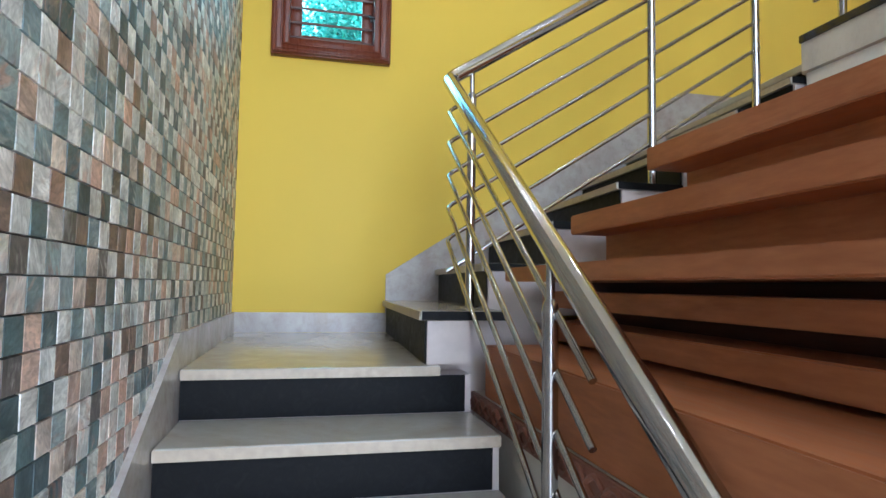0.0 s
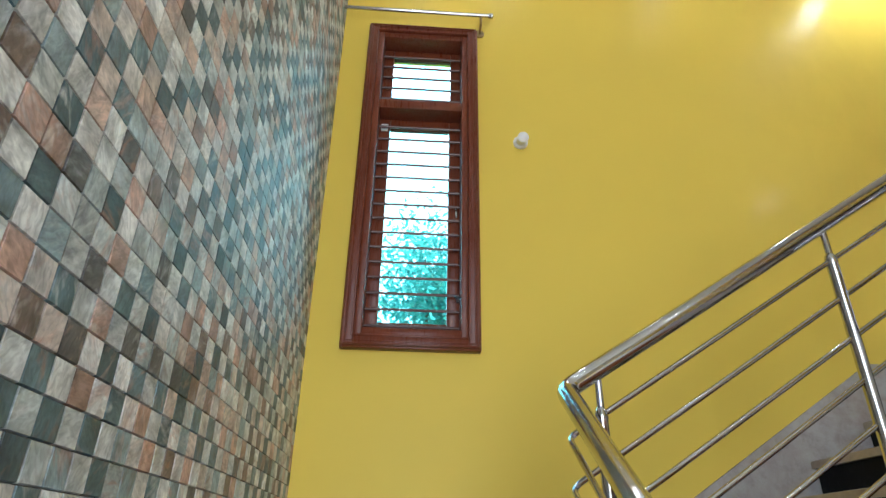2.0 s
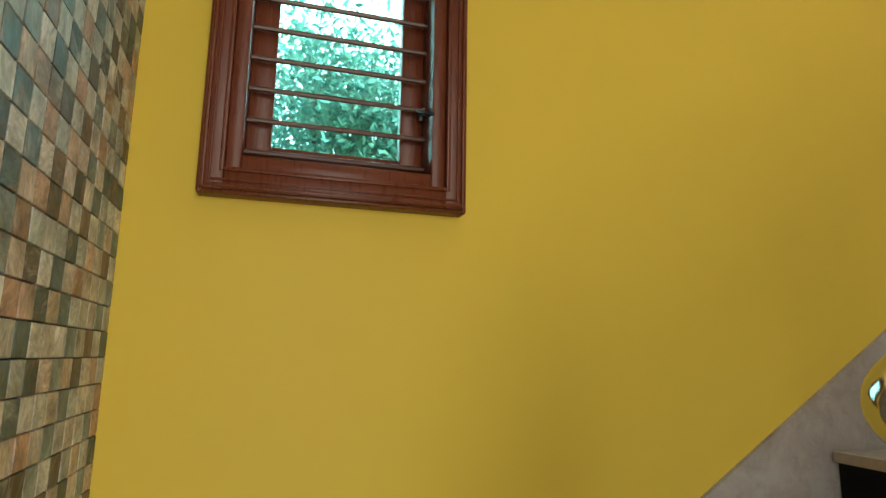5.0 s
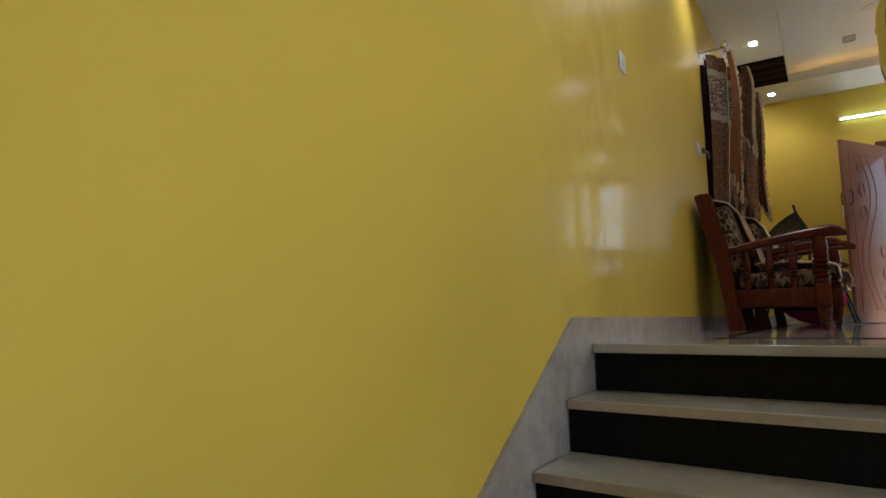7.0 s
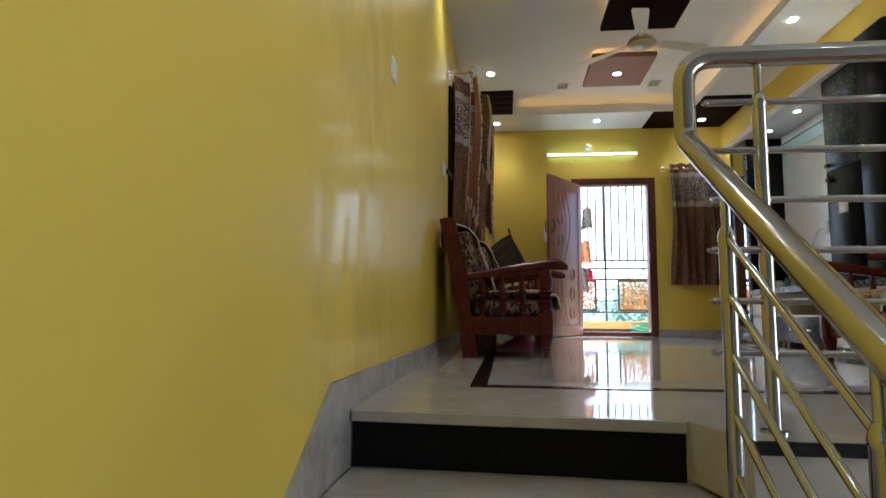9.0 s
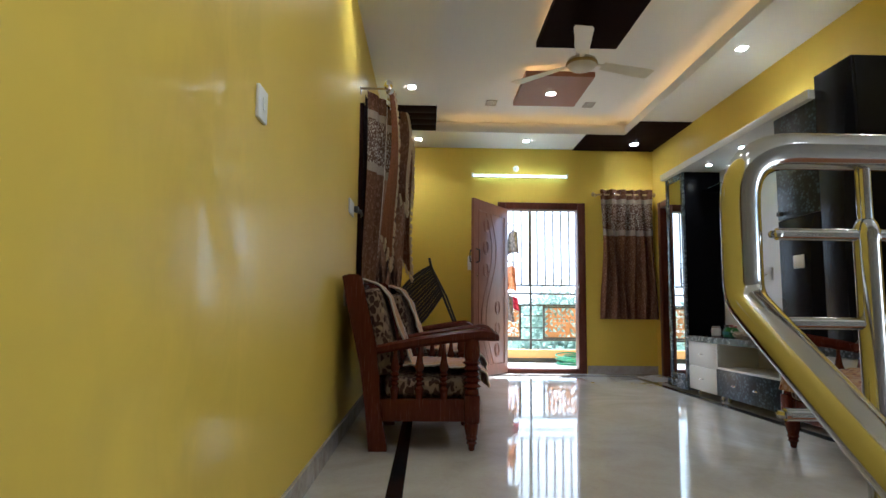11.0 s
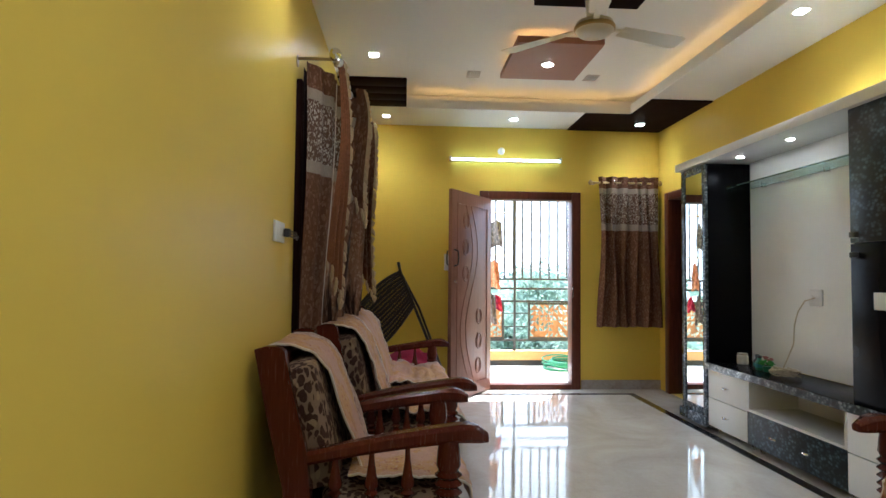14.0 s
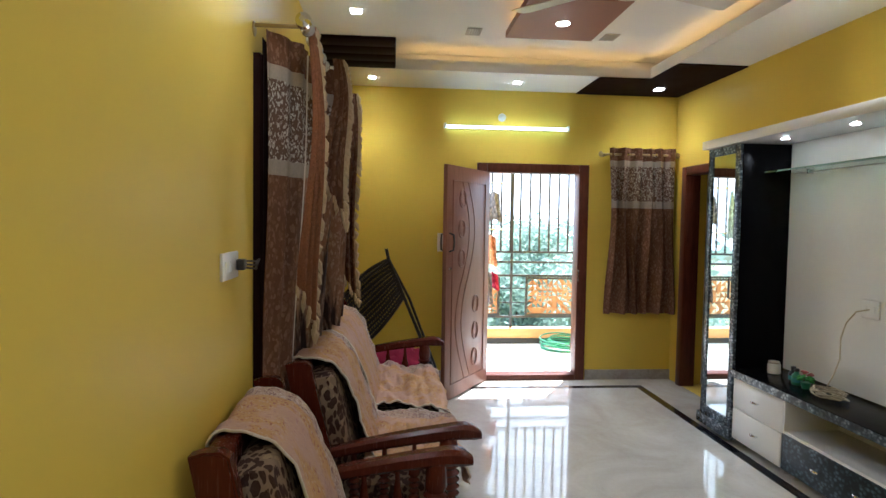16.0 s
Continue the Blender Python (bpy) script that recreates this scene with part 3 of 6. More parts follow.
# landing
root = thing("stair_landing", "cream marble stair landing with black granite riser", "landing")
part("slab", box(0.024, X1 - 0.008, LAND - 0.025, -0.016, LZ - 0.032, LZ, 0.005), M_TREAD, root, "", False)
part("nosing", box(0.026, X1 - 0.012, LAND - 0.0275, LAND - 0.0255, LZ - 0.031, LZ - 0.003), M_NOSE, root, "tan sawn nosing edge", False)
part("riser", box(0.024, SIDE - 0.02, LAND - 0.006, LAND, LZ - RISE1, LZ - 0.032), M_RISER, root, "black granite riser", False)
part("core", box(0.024, SIDE, LAND, -0.002, LOW, LZ - 0.033), M_STEPEND, root, "pale plastered base", False)
for k in range(1, 9):
    x = X1 + (k - 1) * GO
    z = LZ + k * RISE
    w = LAND + 0.01 if k == 1 else WELL
    if k < 8:
        t = askew(box(x - 0.025, x + GO - 0.008, w, -0.018, z - 0.032, z, 0.005), k)
        c = askew(box(x, x + GO - 0.002, w + 0.006, -0.016, z - RISE - 0.20, z - 0.033), k)
        if k == 1:
            c = join(askew(box(x, x + 0.140, w + 0.006, -1.23, z - RISE, z - 0.033), k), askew(box(x, x + GO - 0.002, -1.23, -0.016, z - RISE - 0.20, z - 0.033), k))
        r = askew(box(x - 0.006, x, w + 0.02, -0.018, z - RISE, z - 0.032), k)
        flight_step("stair_step", t, r, c, askew(box(x - 0.0275, x - 0.0255, w + 0.004, -0.020, z - 0.031, z - 0.003), k), "upper flight step with cream marble tread and black riser",
                    askew(box(x - 0.020, x + GO - 0.012, w - 0.004, w - 0.0005, z - 0.030, z - 0.001), k))
    else:
        root = thing("top_step", "top stair edge with cream nosing and black granite riser", "stair step", group="stair steps")
        part("nosing", askew(box(x - 0.03, x - 0.001, -1.0, -0.018, z - 0.034, z + 0.001, 0.004)), M_TREAD, root, "cream marble nosing", False)
        part("riser", askew(box(x - 0.006, x, -1.0, -0.018, z - RISE, z - 0.034)), M_RISER, root, "", False)
        part("core", askew(box(x + 0.002, x + 0.3, WELL, -0.016, z - RISE - 0.2, z - 0.162)), M_CREAM, root, "", False)

# stepped brown cladding under the upper floor, beside the well
root = thing("stepped_cladding", "brown painted stepped panels under the upper floor", "cladding")
LIPS = [(0.955, 0.95, 0.108, -0.06), (1.20, 1.34, 0.185, 0.122), (1.20, 1.36, 0.287, 0.232), (1.06, 1.38, 0.366, 0.318), (1.31, 1.45, 0.562, 0.492), (1.62, 1.79, 0.832, 0.748)]
for i, (x, xr, z1, z0) in enumerate(LIPS):
    y0, y1 = -1.235 if i else -1.352, -3.30
    board = prism([(x, y0), (x, y1), (EDGE + 0.02, y1), (EDGE + 0.02, y0)], z0, z1)
    bmesh.ops.bevel(board, geom=board.edges[:], offset=0.004, segments=2, affect="EDGES")
    part("board", board, M_BROWN, root)
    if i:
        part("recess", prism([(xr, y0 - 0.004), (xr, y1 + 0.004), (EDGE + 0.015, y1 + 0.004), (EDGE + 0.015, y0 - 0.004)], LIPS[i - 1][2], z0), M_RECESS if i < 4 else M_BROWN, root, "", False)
part("carved_band", box(0.940, 0.954, -2.9, -1.23, -0.125, -0.061, 0.004), M_CARVED, root, "carved red-brown band")
for phase in (0.0, math.pi):
    curl = [(0.939, -1.25 - 0.0125 * i, -0.093 + 0.021 * math.sin(0.5 * i + phase)) for i in range(130)]
    part("carving", tube(curl, 0.0075, 6), M_CARVED, root, "carved leaf scroll")
part("plaster", box(0.956, EDGE, -3.4, -1.22, LOW, -0.0605), M_CREAM, root, "cream plastered base", False)

# ---- stairs: stainless railing ----
RAIL_Y, CORNER_X, CORNER_Z = -0.985, 0.905, 1.118
BEND_X, BEND_Z, TOP_Z = 2.60, 2.20, 2.43
SLOPE2 = (BEND_Z - CORNER_Z) / (BEND_X - CORNER_X)
SLOPE1 = 0.707
railing = thing("stair_railing", "polished stainless steel stair railing with six slim bars", "railing")
low_y = -3.19
start = (CORNER_X, low_y, CORNER_Z + (low_y - RAIL_Y) * SLOPE1)
corner = (CORNER_X, RAIL_Y, CORNER_Z)
bend = (BEND_X, RAIL_Y, BEND_Z)
up = (BEND_X, RAIL_Y, TOP_Z)
end = (BEND_X, RIGHT + 0.03, TOP_Z)
line = [start, *arc(start, corner, bend, 0.035), *arc(corner, bend, up, 0.03), *arc(bend, up, end, 0.085, 8), end]
part("handrail", tube(line, 0.0285, 20), M_STEEL, railing)
for i in range(6):
    d = 0.128 + 0.127 * i
    a = (CORNER_X, -2.21, CORNER_Z + (-2.21 - RAIL_Y) * SLOPE1 - d)
    c = (CORNER_X, RAIL_Y, CORNER_Z - d)
    b = (2.345, RAIL_Y, CORNER_Z + (2.345 - CORNER_X) * SLOPE2 - d)
    if i == 5:
        a = (CORNER_X, RAIL_Y - 0.01, c[2])
        part("bar", tube([c, b], 0.0085, 10), M_STEEL, railing)
    else:
        part("bar", tube([a, *arc(a, c, b, 0.03), b], 0.0085, 10), M_STEEL, railing)
    # level bars along the well
    z = TOP_Z - 0.13 - 0.135 * i
    part("bar", tube([(BEND_X, -1.04, z), (BEND_X, RIGHT + 0.03, z)], 0.0095, 10), M_STEEL, railing)
    part("bar_cap", lathe([(0.001, -0.006), (0.010, -0.005), (0.012, 0.0), (0.010, 0.005), (0.001, 0.006)], (BEND_X, -1.04, z), 10), M_STEEL, railing)


def post(x, y, z0, z1):
    """A round post with a domed head and a thin neck that carries the rail."""
    h = z1 - z0
    prof = [(0.036, 0.0), (0.036, 0.006), (0.0180, 0.008), (0.0180, h - 0.125), (0.0192, h - 0.122), (0.0192, h - 0.112), (0.016, h - 0.100), (0.0125, h - 0.092), (0.0105, h - 0.09), (0.0105, h)]
    part("post", lathe(prof, (x, y, z0), 18), M_STEEL, railing)


for x, k in ((1.0, 1), (1.80, 4), (2.325, 6)):
    post(x, RAIL_Y, LZ + k * RISE, CORNER_Z + (x - CORNER_X) * SLOPE2 - 0.015)
for y in (-2.03, -2.95):
    post(CORNER_X - 0.03 + 0.02, y, LZ - RISE1 * math.ceil((LAND - y) / GO1) - 0.001, CORNER_Z + (y - RAIL_Y) * SLOPE1 - 0.015)
for y in (-1.18, -2.05, -2.95):
    post(BEND_X, y, F, TOP_Z - 0.015)

# ---- stairs: window ----
def ring(x0, x1, z0, z1, w, y0, y1, bevel=0.004, axis="y"):
    """Four mitre-free bars round an opening in an east-west wall."""
    bars = [box(x0, x0 + w, y0, y1, z0, z1, bevel), box(x1 - w, x1, y0, y1, z0, z1, bevel),
            box(x0 + w, x1 - w, y0, y1, z0, z0 + w, bevel), box(x0 + w, x1 - w, y0, y1, z1 - w, z1, bevel)]
    out = bars[0]
    for b in bars[1:]:
        join(out, b)
    return out


win = thing("window_stairs", "tall varnished wooden window with iron bars and blue-green glass", "window", (0.47, 0, 1.5))


def wpart(name, bm, mat, label="", parent=None, smooth=True):
    for v in bm.verts:
        proud = 0.024 if v.co.y < -0.012 else 0.0
        v.co = Vector((0.157 + (v.co.x - 0.143) * 0.974 - 0.47, v.co.y - proud, 1.511 + (v.co.z - 1.495) * 0.987 - 1.5))
    return part(name, bm, mat, parent or win, label, smooth)


frame_part = wpart("window_frame", ring(0.150, 0.788, 1.502, 3.476, 0.052, -0.034, 0.006, 0.003), M_WINWOOD)
wpart("moulding", ring(0.2025, 0.7355, 1.5545, 3.4235, 0.0355, -0.022, 0.10, 0.004), M_WINWOOD)
wpart("inner_bead", ring(0.192, 0.746, 1.544, 3.434, 0.010, -0.040, -0.0345, 0.002), M_WINWOOD)
wpart("outer_bead", ring(0.143, 0.795, 1.495, 3.483, 0.012, -0.022, 0.004, 0.004), M_WINWOOD)
wpart("edge_bead", ring(0.152, 0.786, 1.504, 3.474, 0.010, -0.041, -0.0345, 0.003), M_WINWOOD)
wpart("edge_bead", ring(0.168, 0.770, 1.520, 3.458, 0.006, -0.039, -0.0345, 0.002), M_WINWOOD)
wpart("transom", box(0.238, 0.702, -0.018, 0.11, 2.865, 2.925, 0.006), M_WINWOOD)
lower_sash = wpart("sash", ring(0.238, 0.702, 1.59, 2.865, 0.064, 0.062, 0.10, 0.005), M_WINWOOD, "dark casement frame")
upper_sash = wpart("sash", ring(0.238, 0.702, 2.925, 3.388, 0.060, 0.062, 0.10, 0.005), M_WINWOOD, "dark casement frame")
for z0, z1 in ((1.652, 2.803), (2.983, 3.33)):
    pane = wpart("pane", box(0.300, 0.640, 0.078, 0.083, z0, z1), M_TEAL, "blue-green tinted glass", None, False)
    pane.visible_shadow = False
for i in range(15):
    z = 1.625 + i * 0.0832
    wpart("bar", tube([(0.236, 0.032, z), (0.704, 0.032, z)], 0.0072, 8), M_BARWOOD)
for i in range(5):
    z = 2.99 + i * 0.079
    wpart("bar", tube([(0.236, 0.032, z), (0.704, 0.032, z)], 0.0072, 8), M_BARWOOD)
wpart("latch", join(tube([(0.690, 0.05, 1.78), (0.672, 0.0, 1.775), (0.695, -0.015, 1.755), (0.705, -0.022, 1.75)], 0.004, 8), box(0.686, 0.698, 0.04, 0.062, 1.765, 1.80, 0.002)), M_IRON, "black iron stay latch")
wpart("latch", join(box(0.675, 0.688, 0.045, 0.062, 2.24, 2.29, 0.002), tube([(0.68, 0.05, 2.25), (0.68, 0.03, 2.23)], 0.003, 6)), M_CHROME, "small metal catch")
wpart("hinge_block", box(0.25, 0.29, 0.045, 0.064, 2.78, 2.82, 0.003), M_UNITWHITE, "pale sticker block")

rod = thing("curtain_rod", "bare steel curtain rod above the stair window", "curtain rod", (0.425, -0.08, 3.56))
part("rod", tube([(-0.43, 0, 0), (0.43, 0, 0)], 0.0115, 12), M_STEEL, rod)
part("finial", tube([(0.43, 0, 0), (0.435, 0, 0), (0.455, 0, 0), (0.46, 0, 0)], [0.012, 0.016, 0.016, 0.010], 12), M_STEEL, rod)
part("bracket", join(tube([(0.385, 0.074, -0.075), (0.385, 0.02, -0.072), *arc((0.385, 0.02, -0.072), (0.385, 0, -0.07), (0.385, 0, 0), 0.015), (0.385, 0, -0.01)], 0.007, 8),
                     tube([(0.385, 0.068, -0.075), (0.385, 0.08, -0.075)], 0.027, 16)), M_BRASS, rod, "brown round bracket")

bulb = thing("wall_bulb_holder", "white round bulb holder on the yellow wall", "light fitting", (1.025, 0, 2.70))
part("base", tube([(0, 0, 0), (0, -0.012, 0), (0, -0.018, 0)], [0.040, 0.040, 0.030], 20), M_SATIN, bulb)
part("socket", tube([(0, -0.016, 0), (0, -0.055, -0.012), (0, -0.085, -0.022), (0, -0.092, -0.024)], [0.027, 0.027, 0.030, 0.020], 18), M_SATIN, bulb, "angled white socket")

# ---- ceiling fittings ----
panel = thing("ceiling_louvre_panel", "dark brown grooved panel on the lowered ceiling", "ceiling panel", (8.13, -0.29, CEIL))
for i in range(4):
    x = 7.725 + i * 0.2035
    b = box(x - 8.13, x + 0.190 - 8.13, -0.288, 0.288, -0.022, 0.0, 0.008)
    part("slat", b, M_DARKBOX, panel)
part("backing", box(-0.408, 0.405, -0.287, 0.287, -0.008, -0.0005), M_DARKBOX, panel, "", False)
panel = thing("ceiling_corner_panel", "dark brown corner panel on the lowered ceiling", "ceiling panel", (8.9, -3.1, CEIL))
pts = [(FAR - 0.004, -2.37), (TX1 + 0.004, -2.37), (TX1 + 0.004, TY0 - 0.004), (8.10, TY0 - 0.004), (8.10, RIGHT + 0.004), (FAR - 0.004, RIGHT + 0.004)]
part("board", prism([(x - 8.9, y + 3.1) for x, y in pts], -0.012, -0.0005), M_DARKBOX, panel, "", False)


def hanging_square(x0, x1, y0, y1, z, mat, label):
    cx, cy = (x0 + x1) / 2, (y0 + y1) / 2
    sq = thing("ceiling_square", label, "ceiling panel", (cx, cy, TRAY), group="ceiling squares")
    w, d = (x1 - x0) / 2, (y1 - y0) / 2
    part("board", box(-w, w, -d, d, z - TRAY, z - TRAY + 0.05, 0.003), mat, sq, "", False)
    part("hanger", box(-w + 0.12, w - 0.12, -d + 0.12, d - 0.12, z - TRAY + 0.05, -0.0005), M_WHITE, sq, "", False)
    for s in (-1, 1):
        part("led_strip", box(-w + 0.04, w - 0.04, s * (d - 0.055) - 0.008, s * (d - 0.055) + 0.008, z - TRAY + 0.0505, z - TRAY + 0.058), M_COVE, sq, "warm LED strip", False)
        part("led_strip", box(s * (w - 0.055) - 0.008, s * (w - 0.055) + 0.008, -d + 0.07, d - 0.07, z - TRAY + 0.0505, z - TRAY + 0.058), M_COVE, sq, "warm LED strip", False)
    return sq


sq1 = hanging_square(7.12, 7.95, -2.06, -1.40, 4.395, M_SQUARE, "copper-brown square panel hung from the ceiling tray")
sq2 = hanging_square(5.66, 6.52, -2.07, -1.39, 4.395, M_DARKBOX, "dark brown square panel above the ceiling fan")
for x, y in ((8.16, -1.185), (8.16, -2.28)):
    vent = thing("ceiling_vent", "small beige louvred vent in the ceiling tray", "vent", (x, y, TRAY), group="ceiling vents")
    part("frame", ring(-0.085, 0.085, -0.06, 0.06, 0.014, 0, 0.008), M_LOUVRE, vent)
    for o in vent.children:
        o.data.transform(Matrix(((1, 0, 0, 0), (0, 0, 1, 0), (0, -1, 0, 0), (0, 0, 0, 1))))
    for i in range(5):
        part("slat", box(-0.07, 0.07, -0.042 + i * 0.019, -0.030 + i * 0.019, -0.007, -0.001), M_LOUVRE, vent, "", False)
# cove strips hidden behind the lips
cove = thing("cove_strip", "warm LED strip hidden in the ceiling cove", "LED strip", (TX1, TY0, CEIL + 0.091))
part("strip", box(TX0 - TX1 + 0.1, 0.02, -0.075, -0.06, 0, 0.010), M_COVE, cove, "", False)
part("strip", box(0.06, 0.075, 0.02, TY1 - TY0 - 0.05, 0, 0.010), M_COVE, cove, "", False)


def downlight(x, y, z, size=0.05, energy=9, rim=M_SATIN, round_=False, angle=125, group="ceiling downlights"):
    d = thing("downlight", "small lit LED downlight set in the ceiling", "downlight", (x, y, z), group=group)
    if round_:
        part("rim", tube([(0, 0, 0), (0, 0, -0.006)], size + 0.008, 20), rim, d)
        part("lens", tube([(0, 0, -0.0062), (0, 0, -0.009)], size, 20), M_LED, d, "glowing lens")
    else:
        part("rim", box(-size - 0.008, size + 0.008, -size - 0.008, size + 0.008, -0.006, 0, 0.002), rim, d)
        part("lens", box(-size, size, -size, size, -0.010, -0.0062), M_LED, d, "glowing lens", False)
    spot(x, y, z - 0.03, energy, angle=angle)


# those at x below 6 are unseen, added on the rows' spacing for fill
for x, y in ((7.21, -0.33), (5.3, -0.33), (3.3, -0.33), (8.93, -0.37), (8.93, -1.70), (6.24, -2.99), (4.4, -2.99)):
    downlight(x, y, CEIL, 0.031, LIVING_W * (1.7 if y < -2.9 else 1.0), angle=155 if x < 6 else 125)
downlight(8.95, -3.06, CEIL - 0.0125, 0.035, LIVING_W)
downlight(7.56, -1.73, 4.394, 0.042, LIVING_W, round_=True)
# the last two are unseen, added to light the lower stairs
for x, y in ((0.43, -0.36), (1.04, -0.36), (2.14, -0.36), (0.6, -2.6), (1.9, -3.6)):
    downlight(x, y, CEIL, 0.031, STAIR_W * (0.5 if y > -1 else 1.0))

fan = thing("ceiling_fan", "ivory ceiling fan with three still blades", "ceiling fan", (6.31, -1.72, 4.169))
part("motor", lathe([(0.0, -0.055), (0.05, -0.053), (0.095, -0.04), (0.118, -0.012), (0.122, 0.01), (0.110, 0.035), (0.07, 0.055), (0.035, 0.062)], (0, 0, 0), 28), M_FANCREAM, fan)
part("trim_ring", lathe([(0.1195, -0.014), (0.1245, -0.008), (0.1255, 0.004), (0.121, 0.012)], (0, 0, 0), 28), M_BRASS, fan, "brass trim ring")
part("rod", lathe([(0.014, 0.06), (0.014, 0.20)], (0, 0, 0), 12), M_SATIN, fan)
part("lower_cup", lathe([(0.034, 0.06), (0.046, 0.075), (0.05, 0.12), (0.046, 0.135), (0.016, 0.138)], (0, 0, 0), 20), M_SATIN, fan, "white canopy cup")
part("canopy", lathe([(0.016, 0.10), (0.047, 0.105), (0.055, 0.15), (0.055, 0.205), (0.05, 0.225)], (0, 0, 0), 20), M_SATIN, fan, "white canopy")
for ang in (47, -73, 167):
    bm = sheet(lambda u, v: Vector((0.19 + 0.46 * u, (v - 0.5) * (0.095 + 0.05 * u) * (1 if u < 0.97 else 0.8), 0.012 - 0.02 * (v - 0.5) - 0.006 * u)), 12, 3, 0.004)
    bmesh.ops.rotate(bm, verts=bm.verts, cent=(0, 0, 0), matrix=Matrix.Rotation(radians(ang), 3, "Z"))
    blade = part("blade", bm, M_FANCREAM, fan)
    bm = box(0.09, 0.25, -0.02, 0.02, 0.008, 0.016, 0.004)
    bmesh.ops.rotate(bm, verts=bm.verts, cent=(0, 0, 0), matrix=Matrix.Rotation(radians(ang), 3, "Z"))
    part("blade_iron", bm, M_FANCREAM, blade)

# ---- far wall ----
tl = thing("tube_light", "lit white tube light above the balcony door", "tube light", (FAR, -1.675, 3.94))
part("batten", box(-0.030, 0.0, -0.61, 0.62, -0.022, 0.006, 0.005), M_SATIN, tl)
part("tube", tube([(-0.05, -0.60, -0.012), (-0.05, 0.60, -0.012)], 0.014, 14), M_TUBE, tl, "glowing tube")
for s in (-1, 1):
    part("holder", box(-0.066, -0.01, s * 0.61 - 0.012, s * 0.61 + 0.012, -0.028, 0.02, 0.004), M_SATIN, tl)
b2 = thing("wall_bulb_holder", "white round bulb holder above the tube light", "light fitting", (FAR, -1.63, 4.035))
part("base", tube([(0, 0, 0), (-0.012, 0, 0), (-0.018, 0, 0)], [0.04, 0.04, 0.03], 20), M_SATIN, b2)
part("socket", tube([(-0.018, 0, 0), (-0.05, 0, -0.012), (-0.055, 0, -0.014)], [0.025, 0.024, 0.014], 18), M_SATIN, b2)

dfr = thing("door_frame_balcony", "dark red wooden frame of the open balcony door", "door frame", (FAR, -1.955, F))
for s in (-1, 1):
    part("jamb", box(-0.03, 0.14, s * 0.5125 - 0.05, s * 0.5125 + 0.05, 0, 2.165, 0.006), M_FRAMEWOOD, dfr)
part("head", box(-0.03, 0.14, -0.4625, 0.4625, 2.075, 2.165, 0.006), M_FRAMEWOOD, dfr)
part("threshold", box(-0.03, 0.14, -0.4625, 0.4625, 0, 0.055, 0.006), M_FRAMEWOOD, dfr)
part("strike_plate", box(-0.034, -0.028, -0.48, -0.47, 1.0, 1.12, 0.001), M_CHROME, dfr, "steel lock plate")

leaf = thing("balcony_door", "open moulded brown door with carved ovals and curves", "door", (FAR - 0.02, -1.505, F + 0.012), LEAF_TURN)
LW, LH = 0.90, 2.06
part("panel", box(0, LW, -0.019, 0.019, 0, LH, 0.003), M_DOORWOOD, leaf)


def oval(cx, cz, rx, rz, r, side):
    n = 28
    return tube([(cx + rx * math.cos(2 * math.pi * i / n), side * 0.0195, cz + rz * math.sin(2 * math.pi * i / n)) for i in range(n)], r, 8, None, True)


for side in (-1, 1):
    for cx, cz in ((0.60, 1.775), (0.61, 1.505), (0.61, 1.24), (0.30, 0.80), (0.30, 0.545), (0.31, 0.295)):
        part("oval", oval(cx, cz, 0.062, 0.078, 0.0062, side), M_DOORWOOD, leaf)
        part("boss", oval(cx, cz, 0.040, 0.054, 0.0038, side), M_DOORWOOD, leaf)
    for k in range(2):
        pts = [(0.585 - 0.115 * k + 0.13 * math.sin((z / LH) * 6.98 - 0.52), side * 0.0195, 0.135 + z * 0.87) for z in [LH * i / 24 for i in range(25)]]
        part("groove_bead", tube(pts, 0.0042, 6), M_DOORWOOD, leaf)
    part("edge_bead", tube([(0.11, side * 0.0195, 0.13), (0.79, side * 0.0195, 0.13), (0.79, side * 0.0195, 1.93), (0.11, side * 0.0195, 1.93)], 0.006, 6, None, True), M_DOORWOOD, leaf)
    part("handle", tube([(0.845, side * 0.019, 1.31), (0.845, side * 0.06, 1.325), (0.845, side * 0.065, 1.39), (0.845, side * 0.06, 1.455), (0.845, side * 0.019, 1.47)], 0.008, 8), M_IRON, leaf, "dark pull handle")
    part("lock", tube([(0.845, side * 0.019, 1.16), (0.845, side * 0.035, 1.16)], 0.014, 14), M_CHROME, leaf, "steel lock cylinder")
meter = thing("wall_socket", "white electric socket box beside the balcony door", "socket", (FAR, -1.06, 2.80))
part("plate", box(-0.03, 0, -0.05, 0.05, -0.09, 0.09, 0.006), M_SATIN, meter)
part("switch", box(-0.036, -0.03, -0.02, 0.02, 0.0, 0.05, 0.003), M_SATIN, meter)

# inner doorway frame
dfr = thing("door_frame_inner", "dark red wooden frame of the inner doorway", "door frame", (8.63, RIGHT, F))
for s in (-1, 1):
    part("jamb", box(s * 0.435 - 0.045, s * 0.435 + 0.045, -0.12, 0.03, 0, 2.145, 0.006), M_FRAMEWOOD, dfr)
part("head", box(-0.39, 0.39, -0.12, 0.03, 2.065, 2.145, 0.006), M_FRAMEWOOD, dfr)
inner = thing("inner_door", "dark brown flush door standing ajar", "door", (8.26, RIGHT - 0.10, F + 0.01), -78)
part("panel", box(0, 0.78, -0.018, 0.018, 0, 2.05, 0.003), M_FRAMEWOOD, inner)
part("handle", tube([(0.72, 0.018, 1.0), (0.72, 0.06, 1.0), (0.62, 0.06, 1.0)], 0.009, 8), M_CHROME, inner, "steel lever handle")


